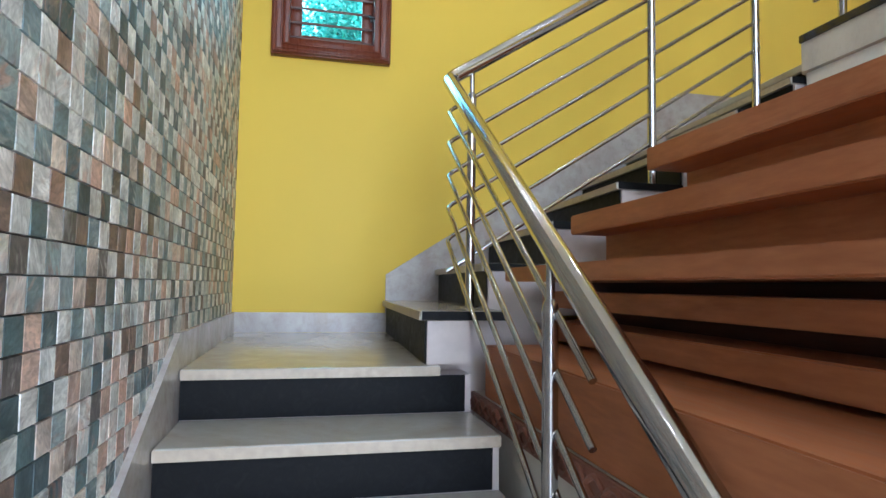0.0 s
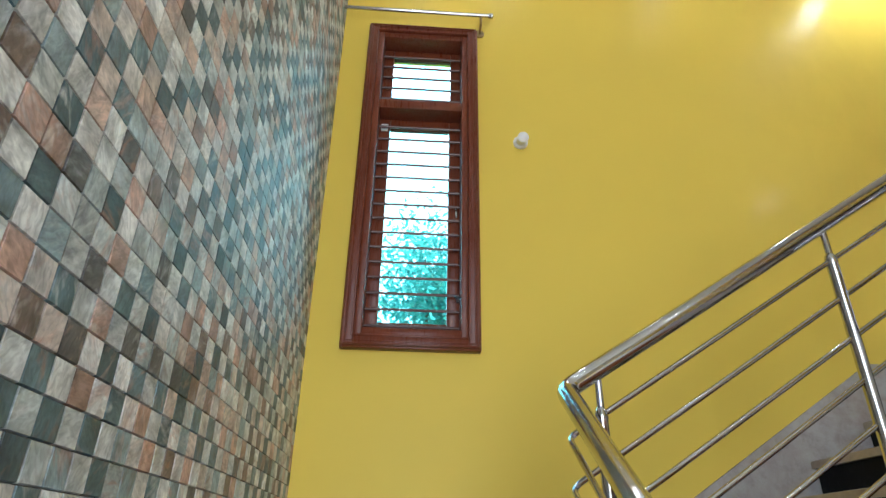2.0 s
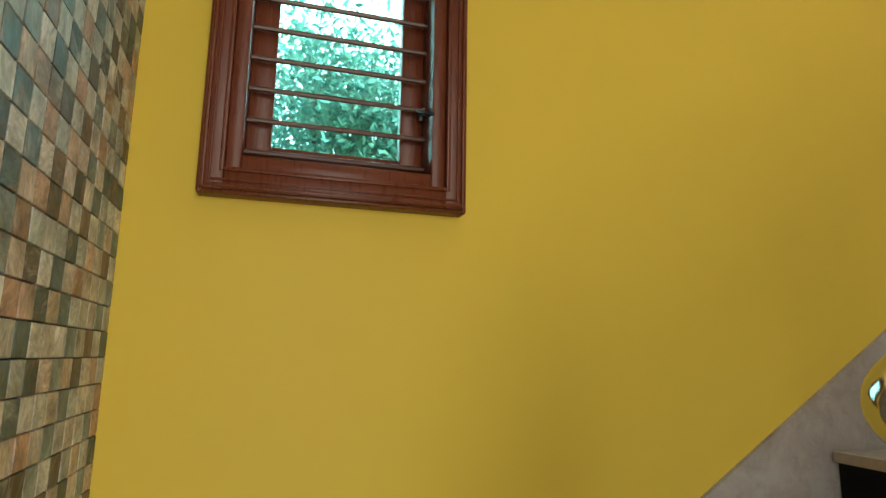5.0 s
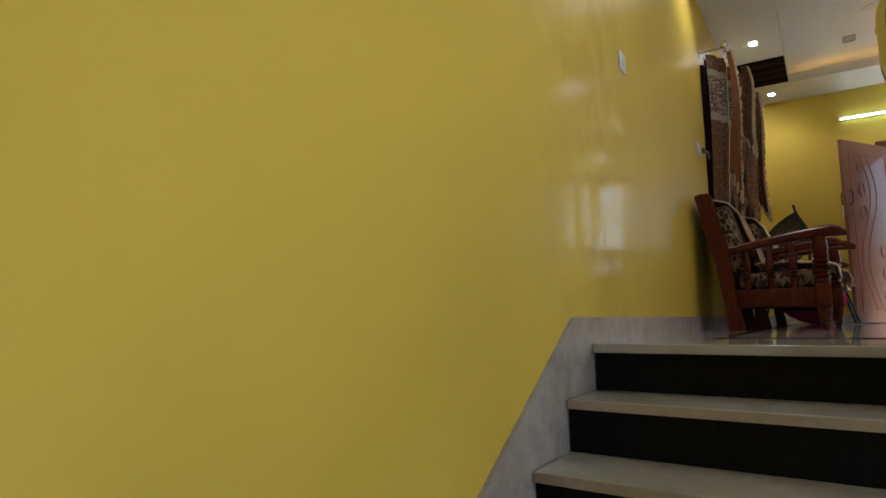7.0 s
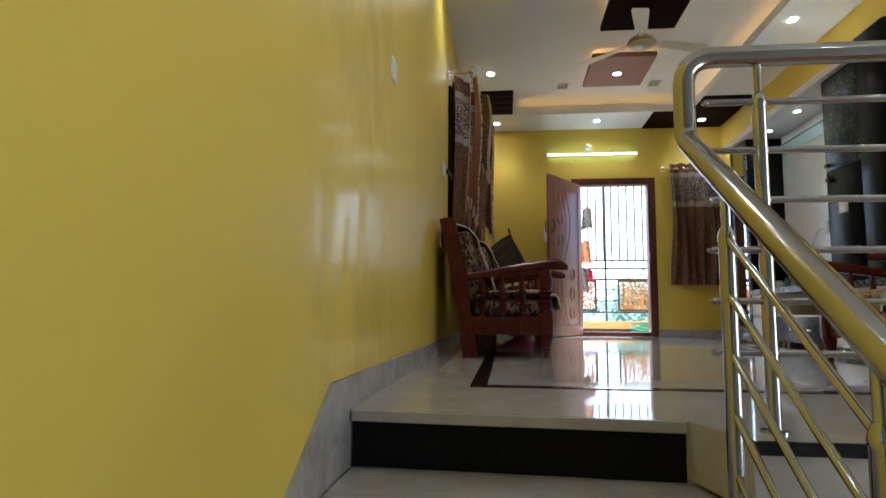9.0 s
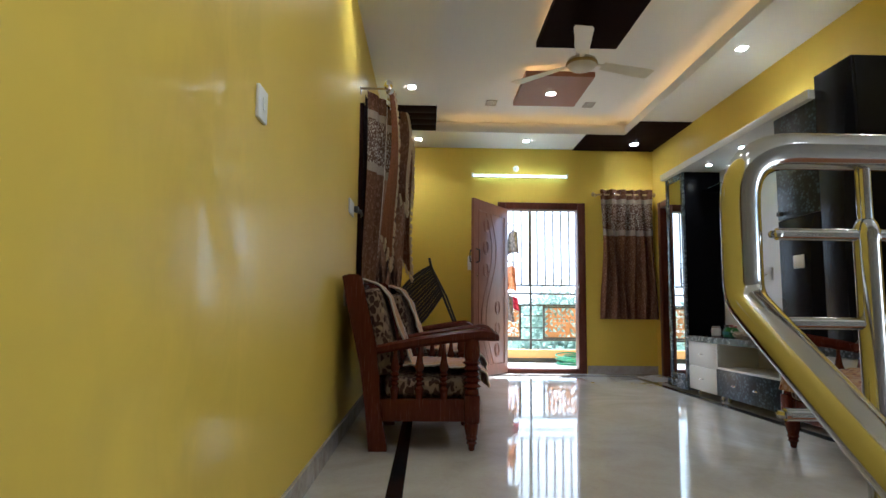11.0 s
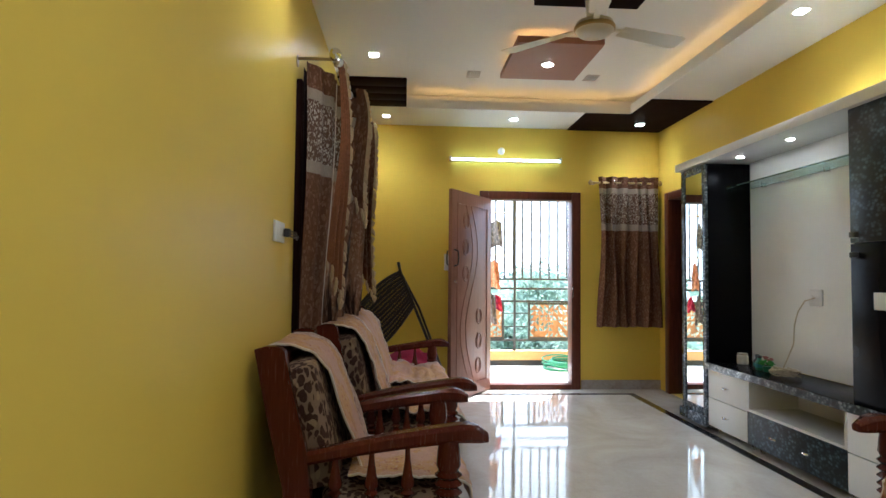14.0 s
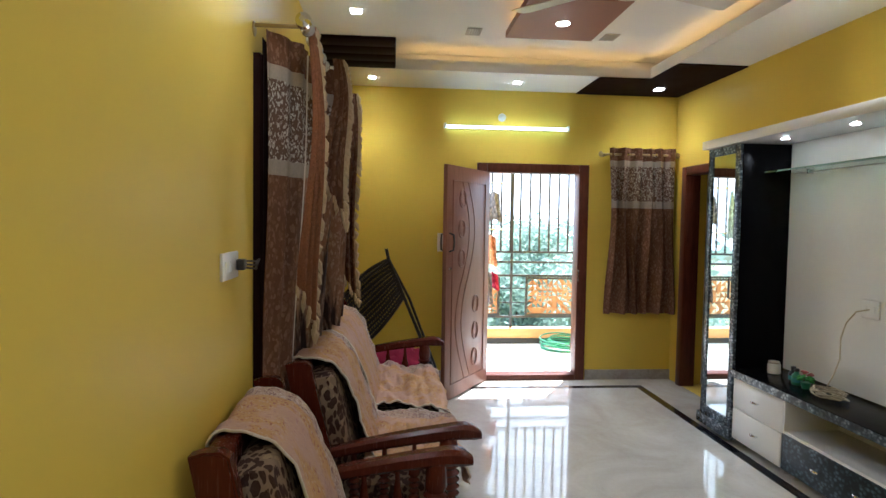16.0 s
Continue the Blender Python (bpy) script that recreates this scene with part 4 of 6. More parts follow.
def curtain(name, label, at, turn, width, z_top, z_bot, bands, folds, depth, flare=0.0, sway=0.0, group=""):
    """A pleated curtain hung from rings; bands are (name, z1, z0, material) rows in metres over its foot."""
    root = thing(name, label, "curtain", at, turn, group)

    def at_uv(u, z):
        h = (z_top - z) / (z_top - z_bot)
        w = math.sin(2 * math.pi * folds * u) + 0.3 * math.sin(2 * math.pi * folds * 2.3 * u + 1.0 + 2.0 * h)
        x = (u - 0.5) * width * (1 + flare * h) + sway * h + 0.02 * math.sin(9 * u + 5 * h)
        return Vector((x, depth * w * (0.75 + 0.4 * h) + 0.015 * math.sin(7 * h + 11 * u), z))

    for n, z1, z0, mat in bands:
        bm = sheet(lambda u, v: at_uv(u, z1 + (z0 - z1) * v), max(24, int(folds * 14)), max(1, int((z1 - z0) / 0.09)), 0.004)
        part(n, bm, mat, root)
    return root


c = curtain("short_curtain", "brown pleated curtain with a cream flowered band", (9.225, -3.045, 0), 90, 0.66, 3.76, 2.11,
            [("heading", 3.76, 3.635, M_CURTAIN), ("ribbon", 3.635, 3.575, M_RIBBON), ("flowered_band", 3.575, 3.235, M_CURTAIN_TOP), ("ribbon", 3.235, 3.165, M_RIBBON), ("drape", 3.165, 2.11, M_CURTAIN)], 5.5, 0.044, 0.06)
r = thing("curtain_rod", "brown metal curtain rod with a round finial", "curtain rod", (9.225, -3.03, 3.695))
part("rod", tube([(0, -0.36, 0), (0, 0.40, 0)], 0.0115, 12), M_BRASS, r)
part("finial", lathe([(0.004, -0.03), (0.02, -0.015), (0.024, 0), (0.02, 0.015), (0.004, 0.03)], (0, 0.42, 0), 14), M_BRASS, r)
part("finial", lathe([(0.004, -0.03), (0.02, -0.015), (0.024, 0), (0.02, 0.015), (0.004, 0.03)], (0, -0.365, 0), 14), M_BRASS, r)
for y in (-0.33, 0.37):
    part("bracket", tube([(0.085, y, -0.01), (0.0, y, -0.01)], 0.008, 8), M_BRASS, r)
for i in range(5):
    y = -0.29 + 0.145 * i
    part("ring", tube([(0.0, y, 0.0), (0.0, y + 0.012, 0.0)], 0.027, 14), M_CHROME, r, "metal eyelet")

# ---- window behind the sofa, curtains ----
win2 = thing("window_living", "dark wooden window mostly hidden by curtains", "window", (6.64, 0, 2.35))
part("window_frame", ring(-0.71, 0.71, -0.06, 1.33, 0.075, -0.03, 0.08, 0.006), M_DARKBOX, win2)
part("mullion", box(-0.03, 0.03, 0.0, 0.08, 0.015, 1.255, 0.004), M_DARKBOX, win2)
for s in (-1, 1):
    p = part("pane", box(min(s * 0.03, s * 0.635), max(s * 0.03, s * 0.635), 0.04, 0.046, 0.015, 1.255), M_TEAL, win2, "blue-green tinted glass", False)
    p.visible_shadow = False

rod = thing("curtain_rod", "dark metal curtain rod over the sofa window", "curtain rod", (6.6, -0.205, 3.80))
part("rod", tube([(-0.70, 0, 0), (0.78, 0, 0)], 0.012, 12), M_BRASS, rod)
part("finial", tube([(-0.74, 0, 0), (-0.725, 0, 0), (-0.70, 0, 0), (-0.69, 0, 0)], [0.012, 0.030, 0.034, 0.013], 16), M_CHROME, rod, "shiny round finial")
for x in (-0.66, 0.74):
    part("bracket", join(tube([(x, 0.205, -0.01), (x, 0.0, -0.01)], 0.0085, 8), tube([(x, 0.200, -0.025), (x, 0.214, -0.025)], 0.03, 16)), M_BRASS, rod, "brown bracket with a round foot")
for i in range(9):
    x = -0.60 + i * 0.15
    part("ring", tube([(x, -0.002, 0.0), (x + 0.01, 0.0, 0.0)], 0.030, 14), M_CHROME, rod, "metal eyelet")


def drape_set(name, label, path, z_top, z_bot, bands, wave, folds, pull=None, hems=(), group="sofa window curtains"):
    """A curtain along a line of (x, y) with pleats; pull moves its lower part."""
    root = thing(name, label, "curtain", (path[0][0], path[0][1], 0), 0, group)
    ps = [Vector((x, y)) for x, y in path]
    lens = [0.0]
    for a, b in zip(ps, ps[1:]):
        lens.append(lens[-1] + (b - a).length)

    def spot_at(u):
        s = u * lens[-1]
        for i in range(len(ps) - 1):
            if s <= lens[i + 1] + 1e-9:
                t = (s - lens[i]) / (lens[i + 1] - lens[i])
                d = (ps[i + 1] - ps[i]).normalized()
                return ps[i].lerp(ps[i + 1], t), Vector((-d.y, d.x))
        return ps[-1], Vector((0, 1))

    def at_uv(u, z):
        h = (z_top - z) / (z_top - z_bot)
        p, n = spot_at(u)
        w = wave * (math.sin(2 * math.pi * folds * u) + 0.35 * math.sin(2 * math.pi * folds * 1.7 * u + 2.5 * h))
        q = p + n * w * (0.7 + 0.5 * h)
        if pull:
            q += Vector(pull(u, h))
        return Vector((q.x - path[0][0], q.y - path[0][1], z))

    for n, z1, z0, mat in bands:
        bm = sheet(lambda u, v: at_uv(u, z1 + (z0 - z1) * v), max(20, int(folds * 12)), max(1, int((z1 - z0) / 0.07)), 0.004)
        part(n, bm, mat, root)
    for u in hems:
        part("hem", tube([at_uv(u, z_top - 0.02 - (z_top - z_bot - 0.04) * i / 30.0) for i in range(31)], 0.0065, 6), M_HEM, root, "cream corded hem")
    return root


BANDS = lambda zt, zb, body: [("heading", zt, zt - 0.13, M_CURTAIN), ("ribbon", zt - 0.13, zt - 0.19, M_RIBBON), ("flowered_band", zt - 0.19, zt - 0.52, M_CURTAIN_TOP),
                        ("ribbon", zt - 0.52, zt - 0.585, M_RIBBON), ("drape", zt - 0.585, zb, body)]
drape_set("long_curtain", "brown damask curtain with a flowered band beside the sofa", [(5.935, -0.05), (6.03, -0.10), (6.14, -0.16), (6.24, -0.172)], 3.775, 2.20, BANDS(3.775, 2.20, M_CURTAIN), 0.012, 2.5,
          lambda u, h: (0.05 * h * u, 0.07 * u * h - 0.012 * math.sin(5 * h)), (1.0,))
drape_set("long_curtain", "brown damask curtain pulled together behind the sofa", [(6.30, -0.165), (6.60, -0.225), (6.95, -0.255), (7.36, -0.27)], 3.79, 2.16, BANDS(3.79, 2.16, M_CURTAIN_DARK), 0.045, 5,
          lambda u, h: (-0.06 * h + 0.10 * h * u, -0.03 * math.sin(3 * h) + 0.10 * h + 0.02 * h * (1 - u)), (0.0, 0.42))
# added near-black sheet that blocks the window glass between the curtains
drape_set("added_dark_sheet", "added dark sheet hiding the window behind the curtains", [(5.931, -0.036), (6.65, -0.046), (7.34, -0.046)], 3.74, 2.16, [("drape", 3.74, 2.16, M_DARKBOX)], 0.004, 9)


def stole(name, label, x, y, z_top, drop, mat, width, lean, turn=-40):
    """A fringed cloth hung over the rod."""
    root = thing(name, label, "stole", (x, y, 0), turn, "hung stoles")

    def f(u, v):
        h = v
        w = width * (0.55 + 0.75 * h)
        return Vector(((u - 0.5) * w + lean * h + 0.018 * math.sin(5.5 * h + x), -0.03 - 0.03 * math.sin(math.pi * h) + 0.012 * math.sin(19 * u + 2 * h) * (0.5 + h), z_top - drop * h - 0.20 * u * h * h))

    part("cloth", sheet(f, 30, 22, 0.004), mat, root)
    bm = bmesh.new()
    rng2 = random.Random(int(x * 100))
    for i in range(24):
        p = f(1.0, i / 23.0)
        ln = rng2.uniform(0.045, 0.085)
        tube([p, p + Vector((0.012, -0.004, -ln * 0.4)), p + Vector((rng2.uniform(0.004, 0.03), -0.008, -ln))], [0.010, 0.019, 0.006], 6, bm)
    for i in range(10):
        p = f(i / 9.0, 1.0)
        tube([p, p + Vector((0.002, -0.002, -0.03)), p + Vector((rng2.uniform(-0.008, 0.008), -0.004, -0.055))], [0.006, 0.009, 0.003], 6, bm)
    part("fringe", bm, M_FRINGE, root, "cream tassel fringe")


stole("hanging_stole", "rust-brown stole with a cream tasselled edge", 6.06, -0.195, 3.825, 1.10, M_SHAWL, 0.070, 0.0)
stole("hanging_stole", "short brown fringed stole draped on the rod", 6.56, -0.262, 3.82, 0.60, M_CURTAIN, 0.10, 0.0, -60)
stole("hanging_stole", "long brown fringed stole hanging past the window", 7.28, -0.285, 3.80, 1.10, M_CURTAIN, 0.09, 0.0, -70)

# ---- carved sofa set ----
LEG = [(0.012, 0.0), (0.017, 0.006), (0.020, 0.03), (0.030, 0.04), (0.024, 0.05), (0.033, 0.065), (0.028, 0.075), (0.036, 0.10), (0.041, 0.13), (0.041, 0.145), (0.034, 0.15)]
TOPLEG = [(0.036, 0.30), (0.041, 0.305), (0.037, 0.325), (0.033, 0.330), (0.053, 0.345), (0.034, 0.362), (0.053, 0.377), (0.034, 0.394), (0.053, 0.409), (0.034, 0.426), (0.053, 0.441),
          (0.034, 0.458), (0.052, 0.474), (0.037, 0.488), (0.047, 0.51), (0.042, 0.570), (0.036, 0.605)]
SPIN = [(0.017, 0.215), (0.021, 0.30), (0.026, 0.33), (0.014, 0.345), (0.024, 0.357), (0.014, 0.369), (0.026, 0.382), (0.014, 0.394), (0.027, 0.408), (0.015, 0.42), (0.027, 0.435),
        (0.027, 0.45), (0.019, 0.475), (0.011, 0.53), (0.009, 0.575)]


def side_profile(pts, x0, x1):
    one = bmesh.new()
    a = [one.verts.new((x0, y, z)) for y, z in pts]
    b = [one.verts.new((x1, y, z)) for y, z in pts]
    one.faces.new(a), one.faces.new(b[::-1])
    for i in range(len(pts)):
        j = (i + 1) % len(pts)
        one.faces.new((a[i], b[i], b[j], a[j]))
    bmesh.ops.recalc_face_normals(one, faces=one.faces)
    bmesh.ops.bevel(one, geom=[e for e in one.edges if abs(e.verts[0].co.x - e.verts[1].co.x) < 1e-6], offset=0.006, segments=2, affect="EDGES")
    return one


def cushion(x0, x1, y0, y1, z0, z1, puff=0.02):
    bm = box(x0, x1, y0, y1, z0, z1)
    bmesh.ops.subdivide_edges(bm, edges=bm.edges[:], cuts=5, use_grid_fill=True)
    cx, cy, cz = (x0 + x1) / 2, (y0 + y1) / 2, (z0 + z1) / 2
    for v in bm.verts:
        u, w, t = [(a - c) / max(1e-6, (h - c)) for a, c, h in ((v.co.x, cx, x1), (v.co.y, cy, y1), (v.co.z, cz, z1))]
        k = lambda a: (1 - min(1, abs(a)) ** 3)
        v.co.z += math.copysign(puff, t) * k(u) * k(w) if abs(t) > 0.9 else 0
        v.co.y += math.copysign(puff * 0.5, w) * k(u) * k(t) if abs(w) > 0.9 else 0
        v.co.x += math.copysign(puff * 0.5, u) * k(w) * k(t) if abs(u) > 0.9 else 0
        r = sum(1 for a in (u, w, t) if abs(a) > 0.97)
        if r >= 2:
            v.co += (Vector((cx, cy, cz)) - v.co).normalized() * 0.014 * (r - 1)
    return bm


def sofa(name, label, at, turn, w, seats, category, group="carved sofa set"):
    root = thing(name, label, category, at, turn, group)
    h = w / 2
    for s in (-1, 1):
        x0, x1 = sorted((s * h, s * (h - 0.055)))
        part("back_post", side_profile([(-0.02, 0.945), (-0.06, 0.957), (-0.105, 0.957), (-0.13, 0.94), (-0.16, 0.80), (-0.215, 0.58), (-0.235, 0.40), (-0.245, 0.22), (-0.285, 0.02), (-0.285, 0.0), (-0.185, 0.0), (-0.165, 0.20), (-0.13, 0.45), (-0.07, 0.70)], x0, x1), M_SOFAWOOD, root)
        xl = s * (h - 0.045)
        leg = part("front_leg", lathe(LEG, (xl, -0.745, 0), 18), M_SOFAWOOD, root)
        part("block", box(xl - 0.043, xl + 0.043, -0.788, -0.702, 0.15, 0.30, 0.006), M_SOFAWOOD, leg)
        part("turning", lathe(TOPLEG, (xl, -0.745, 0), 18), M_SOFAWOOD, leg)
        n = 20
        bm = bmesh.new()
        rings = []
        for i in range(n + 1):
            t = i / n
            y = -0.16 - 0.735 * t
            z = 0.530 + 0.112 * t + 0.012 * math.sin(t * 3.14) - (0.030 * ((t - 0.85) / 0.15) ** 2 if t > 0.85 else 0)
            hw = (0.028 + 0.018 * t) * (0.55 if i == n else 0.86 if i == n - 1 else 1)
            th = (0.024 + 0.012 * t) * (0.45 if i == n else 0.86 if i == n - 1 else 1)
            rings.append([bm.verts.new((xl + hw * cx, y, z + th * cz)) for cx, cz in ((-1, -0.5), (-0.6, -1), (0.6, -1), (1, -0.5), (1, 0.5), (0.6, 1), (-0.6, 1), (-1, 0.5))])
        for a, b in zip(rings, rings[1:]):
            for k in range(8):
                bm.faces.new((a[k], a[(k + 1) % 8], b[(k + 1) % 8], b[k]))
        bm.faces.new(rings[0]), bm.faces.new(rings[-1][::-1])
        part("armrest", bm, M_SOFAWOOD, root)
        for y in (-0.32, -0.455, -0.59):
            part("spindle", lathe(SPIN, (xl, y, 0), 12), M_SOFAWOOD, root)
        part("side_rail", box(xl - 0.018, xl + 0.018, -0.71, -0.20, 0.155, 0.275, 0.005), M_SOFAWOOD, root)
    part("front_rail", box(-h + 0.085, h - 0.085, -0.770, -0.730, 0.165, 0.275, 0.006), M_SOFAWOOD, root)
    part("top_rail", box(-h + 0.055, h - 0.055, -0.105, -0.03, 0.84, 0.925, 0.012), M_SOFAWOOD, root)
    part("back_rail", box(-h + 0.055, h - 0.055, -0.20, -0.16, 0.24, 0.33, 0.006), M_SOFAWOOD, root)
    part("seat_board", box(-h + 0.06, h - 0.06, -0.730, -0.20, 0.262, 0.276), M_SOFAWOOD, root, "", False)
    sw = (w - 0.17) / seats
    for i in range(seats):
        x0 = -h + 0.085 + i * sw
        part("seat_cushion", cushion(x0 + 0.004, x0 + sw - 0.004, -0.785, -0.26, 0.279, 0.385), M_UPHOLSTERY, root, "brown leaf-patterned cushion")
        bm = cushion(x0 + 0.004, x0 + sw - 0.004, -0.065, 0.065, 0.0, 0.475)
        bmesh.ops.rotate(bm, verts=bm.verts, cent=(0, 0, 0), matrix=Matrix.Rotation(radians(-13), 3, "X"))
        bmesh.ops.translate(bm, verts=bm.verts, vec=(0, -0.265, 0.405))
        part("back_cushion", bm, M_UPHOLSTERY, root, "brown leaf-patterned cushion")
    return root


def throw(name, label, at, turn, x0, x1, route, wrinkle, seed, group="sofa throws", tail=0.0, mats=None):
    """An embroidered cloth that follows a route of (y, z) over cushions."""
    root = thing(name, label, "throw", at, turn, group)
    ps = [Vector(p) for p in route]
    lens = [0.0]
    for a, b in zip(ps, ps[1:]):
        lens.append(lens[-1] + (b - a).length)

    def along(v):
        s = v * lens[-1]
        for i in range(len(ps) - 1):
            if s <= lens[i + 1] + 1e-9:
                t = (s - lens[i]) / (lens[i + 1] - lens[i])
                t2 = ps[i].lerp(ps[i + 1], t)
                d = (ps[i + 1] - ps[i]).normalized()
                return t2, Vector((d.y, -d.x))
        return ps[-1], Vector((0, 1))

    def f(u, v):
        p, n = along(v)
        q = noise.noise(Vector((u * 3 + seed, v * 5, seed * 1.7))) + 0.5 * noise.noise(Vector((u * 8, v * 11 + seed, 3.3))) + 0.22 * noise.noise(Vector((u * 17 + seed, v * 24, 1.3)))
        fold = 0.003 + wrinkle * max(0.0, q + 0.45)
        x = x0 + (x1 - x0) * u + 0.012 * math.sin(9 * v + seed)
        return Vector((x, p.x + n.x * fold, p.y + n.y * fold - tail * max(0, v - 0.8) * (u - 0.3)))

    part("cloth", sheet(lambda u, v: f(0.0 + 0.82 * u, v), 26, 60, 0.004), (mats or (M_THROW, M_LACE))[0], root)
    for u in (0.0, 1.0):
        part("edge_cord", tube([f(u, i / 48.0) for i in range(49)], 0.0055, 6), M_HEM, root, "cream corded edge")
    part("border", sheet(lambda u, v: f(0.82 + 0.18 * u, v), 7, 60, 0.004), (mats or (M_THROW, M_LACE))[1], root, "purple embroidered border")
    return root


BACK_ROUTE = [(-0.022, 0.78), (-0.022, 0.905), (-0.045, 0.932), (-0.12, 0.934), (-0.20, 0.905), (-0.255, 0.835), (-0.325, 0.65), (-0.395, 0.445)]
SEAT_ROUTE = [(-0.36, 0.442), (-0.45, 0.436), (-0.745, 0.434), (-0.823, 0.41), (-0.830, 0.33)]
chair_at, sofa_at, right_at = (5.44, -0.012, F), (7.12, -0.090, F), (4.80, -3.36, F)
sofa("carved_armchair", "dark carved wooden armchair with brown leaf cushions", chair_at, 0, 0.82, 1, "armchair")
sofa("carved_sofa", "dark carved wooden three-seat sofa with brown leaf cushions", sofa_at, 0, 2.14, 3, "sofa")
sofa("carved_armchair", "dark carved wooden armchair standing before the television unit", right_at, 180, 0.86, 1, "armchair")
throw("sofa_throw", "beige embroidered throw hanging over the armchair back", chair_at, 0, -0.19, 0.27, BACK_ROUTE, 0.014, 1.0)
throw("sofa_throw", "beige embroidered throw spread on the armchair seat", chair_at, 0, -0.30, 0.30, SEAT_ROUTE, 0.026, 2.0)
throw("sofa_throw", "crumpled beige embroidered throw over the sofa back", sofa_at, 0, -0.90, -0.28, BACK_ROUTE, 0.026, 3.0)
throw("sofa_throw", "crumpled beige embroidered throw on the sofa seat", sofa_at, 0, -0.92, -0.15, SEAT_ROUTE, 0.046, 4.0)
throw("sofa_throw", "rumpled beige embroidered throw on the sofa seat end", sofa_at, 0, -0.10, 0.92, SEAT_ROUTE, 0.050, 5.5)
throw("sofa_throw", "beige embroidered throw over the far sofa back", sofa_at, 0, -0.2, 0.85, BACK_ROUTE, 0.018, 7.0)
throw("sofa_throw", "ochre flowered throw covering the armchair seat", right_at, 180, -0.33, 0.33, SEAT_ROUTE, 0.016, 6.0, tail=0.05, mats=(M_FLORAL, M_FLORAL))

# black woven cane frame leaning beyond the sofa
cane = thing("cane_seat_frame", "black woven cane chair back leaning against the wall", "cane chair", (8.38, -0.45, F))
A, B, C, D = Vector((0, -0.09, 1.26)), Vector((0.05, 0.30, 0.92)), Vector((0.02, -0.22, 0.95)), Vector((0.05, 0.20, 0.48))


def fan_at(u, v):
    top, low = A.lerp(B, u), C.lerp(D, u)
    p = top.lerp(low, v)
    return p + Vector((0.03 * math.sin(math.pi * u), 0, 0.05 * math.sin(math.pi * u) * (1 - 2.2 * v)))


bm = bmesh.new()
for i in range(13):
    tube([fan_at(u / 10.0, i / 12.0) for u in range(11)], 0.0115 if i % 3 else 0.016, 6, bm)
part("weave", bm, M_CANE, cane, "horizontal cane weave")
bm = bmesh.new()
for i in range(26):
    tube([fan_at(i / 25.0, v / 6.0) for v in range(7)], 0.0085, 5, bm)
part("weave", bm, M_CANE, cane, "vertical cane weave")
part("frame_tube", tube([A + Vector((0, 0.02, 0.09)), A, C, Vector((0.06, -0.47, 0.35)), Vector((0.08, -0.56, 0.012))], 0.014, 10), M_CANE, cane)
part("frame_tube", tube([A + Vector((0.04, 0.0, 0.0)), C + Vector((0.05, -0.05, -0.03)), Vector((0.12, -0.50, 0.33)), Vector((0.14, -0.60, 0.012))], 0.012, 10), M_CANE, cane)
part("frame_tube", tube([A, B, D, Vector((0.06, 0.30, 0.012))], 0.012, 10), M_CANE, cane)
bundle = thing("cloth_bundle", "magenta cloth bundle piled beyond the sofa", "cloth bundle", (8.42, -0.62, F))
bm = bmesh.new()
bmesh.ops.create_icosphere(bm, subdivisions=4, radius=1)
for v in bm.verts:
    n = noise.noise(v.co * 2.1) * 0.22 + noise.noise(v.co * 5.0) * 0.10
    v.co = Vector((v.co.x * 0.14, v.co.y * 0.30, max(-1, v.co.z) * 0.27)) * (1 + n) + Vector((0, 0, 0.27))
    v.co.z = max(0.0, v.co.z)
part("cloth", bm, M_PINK, bundle)

# ---- television unit ----
UY = -3.03
unit = thing("display_cabinet", "tall mirror-door cabinet with petal-pattern grey frame and black side", "cabinet", (7.7325, RIGHT, F))
W, DEP = 0.215, UY - RIGHT
part("side_panel", box(-W, -W + 0.02, 0.004, DEP - 0.022, 0.08, 2.17, 0.002), M_UNITBLACK, unit, "gloss black side")
part("side_panel", box(W - 0.02, W, 0.004, DEP - 0.022, 0.08, 2.17, 0.002), M_UNITBLACK, unit)
part("back_panel", box(-W + 0.02, W - 0.02, 0.004, 0.016, 0.08, 2.17), M_UNITWHITE, unit, "white back", False)
part("top_panel", box(-W + 0.02, W - 0.02, 0.016, DEP - 0.022, 2.15, 2.17), M_UNITBLACK, unit, "", False)
part("plinth", box(-W - 0.02, W + 0.02, 0.02, DEP + 0.02, 0.03, 0.11, 0.004), M_MARBLED, unit, "grey petal laminate plinth")
door = part("door", ring(-W, W, 0.11, 2.17, 0.062, DEP - 0.02, DEP, 0.003), M_MARBLED, unit, "grey petal laminate door frame")
part("pane", box(-W + 0.060, W - 0.060, DEP - 0.012, DEP - 0.008, 0.17, 2.11), M_MIRROR, door, "mirrored glass", False)
part("handle", tube([(-W + 0.04, DEP, 1.05), (-W + 0.04, DEP + 0.03, 1.06), (-W + 0.04, DEP + 0.03, 1.20), (-W + 0.04, DEP, 1.21)], 0.007, 8), M_IRON, door, "dark pull handle")
for z in (0.55, 0.95, 1.35, 1.75):
    part("shelf", box(-W + 0.021, W - 0.021, 0.017, DEP - 0.05, z, z + 0.006), M_GLASS, unit, "glass shelf", False)

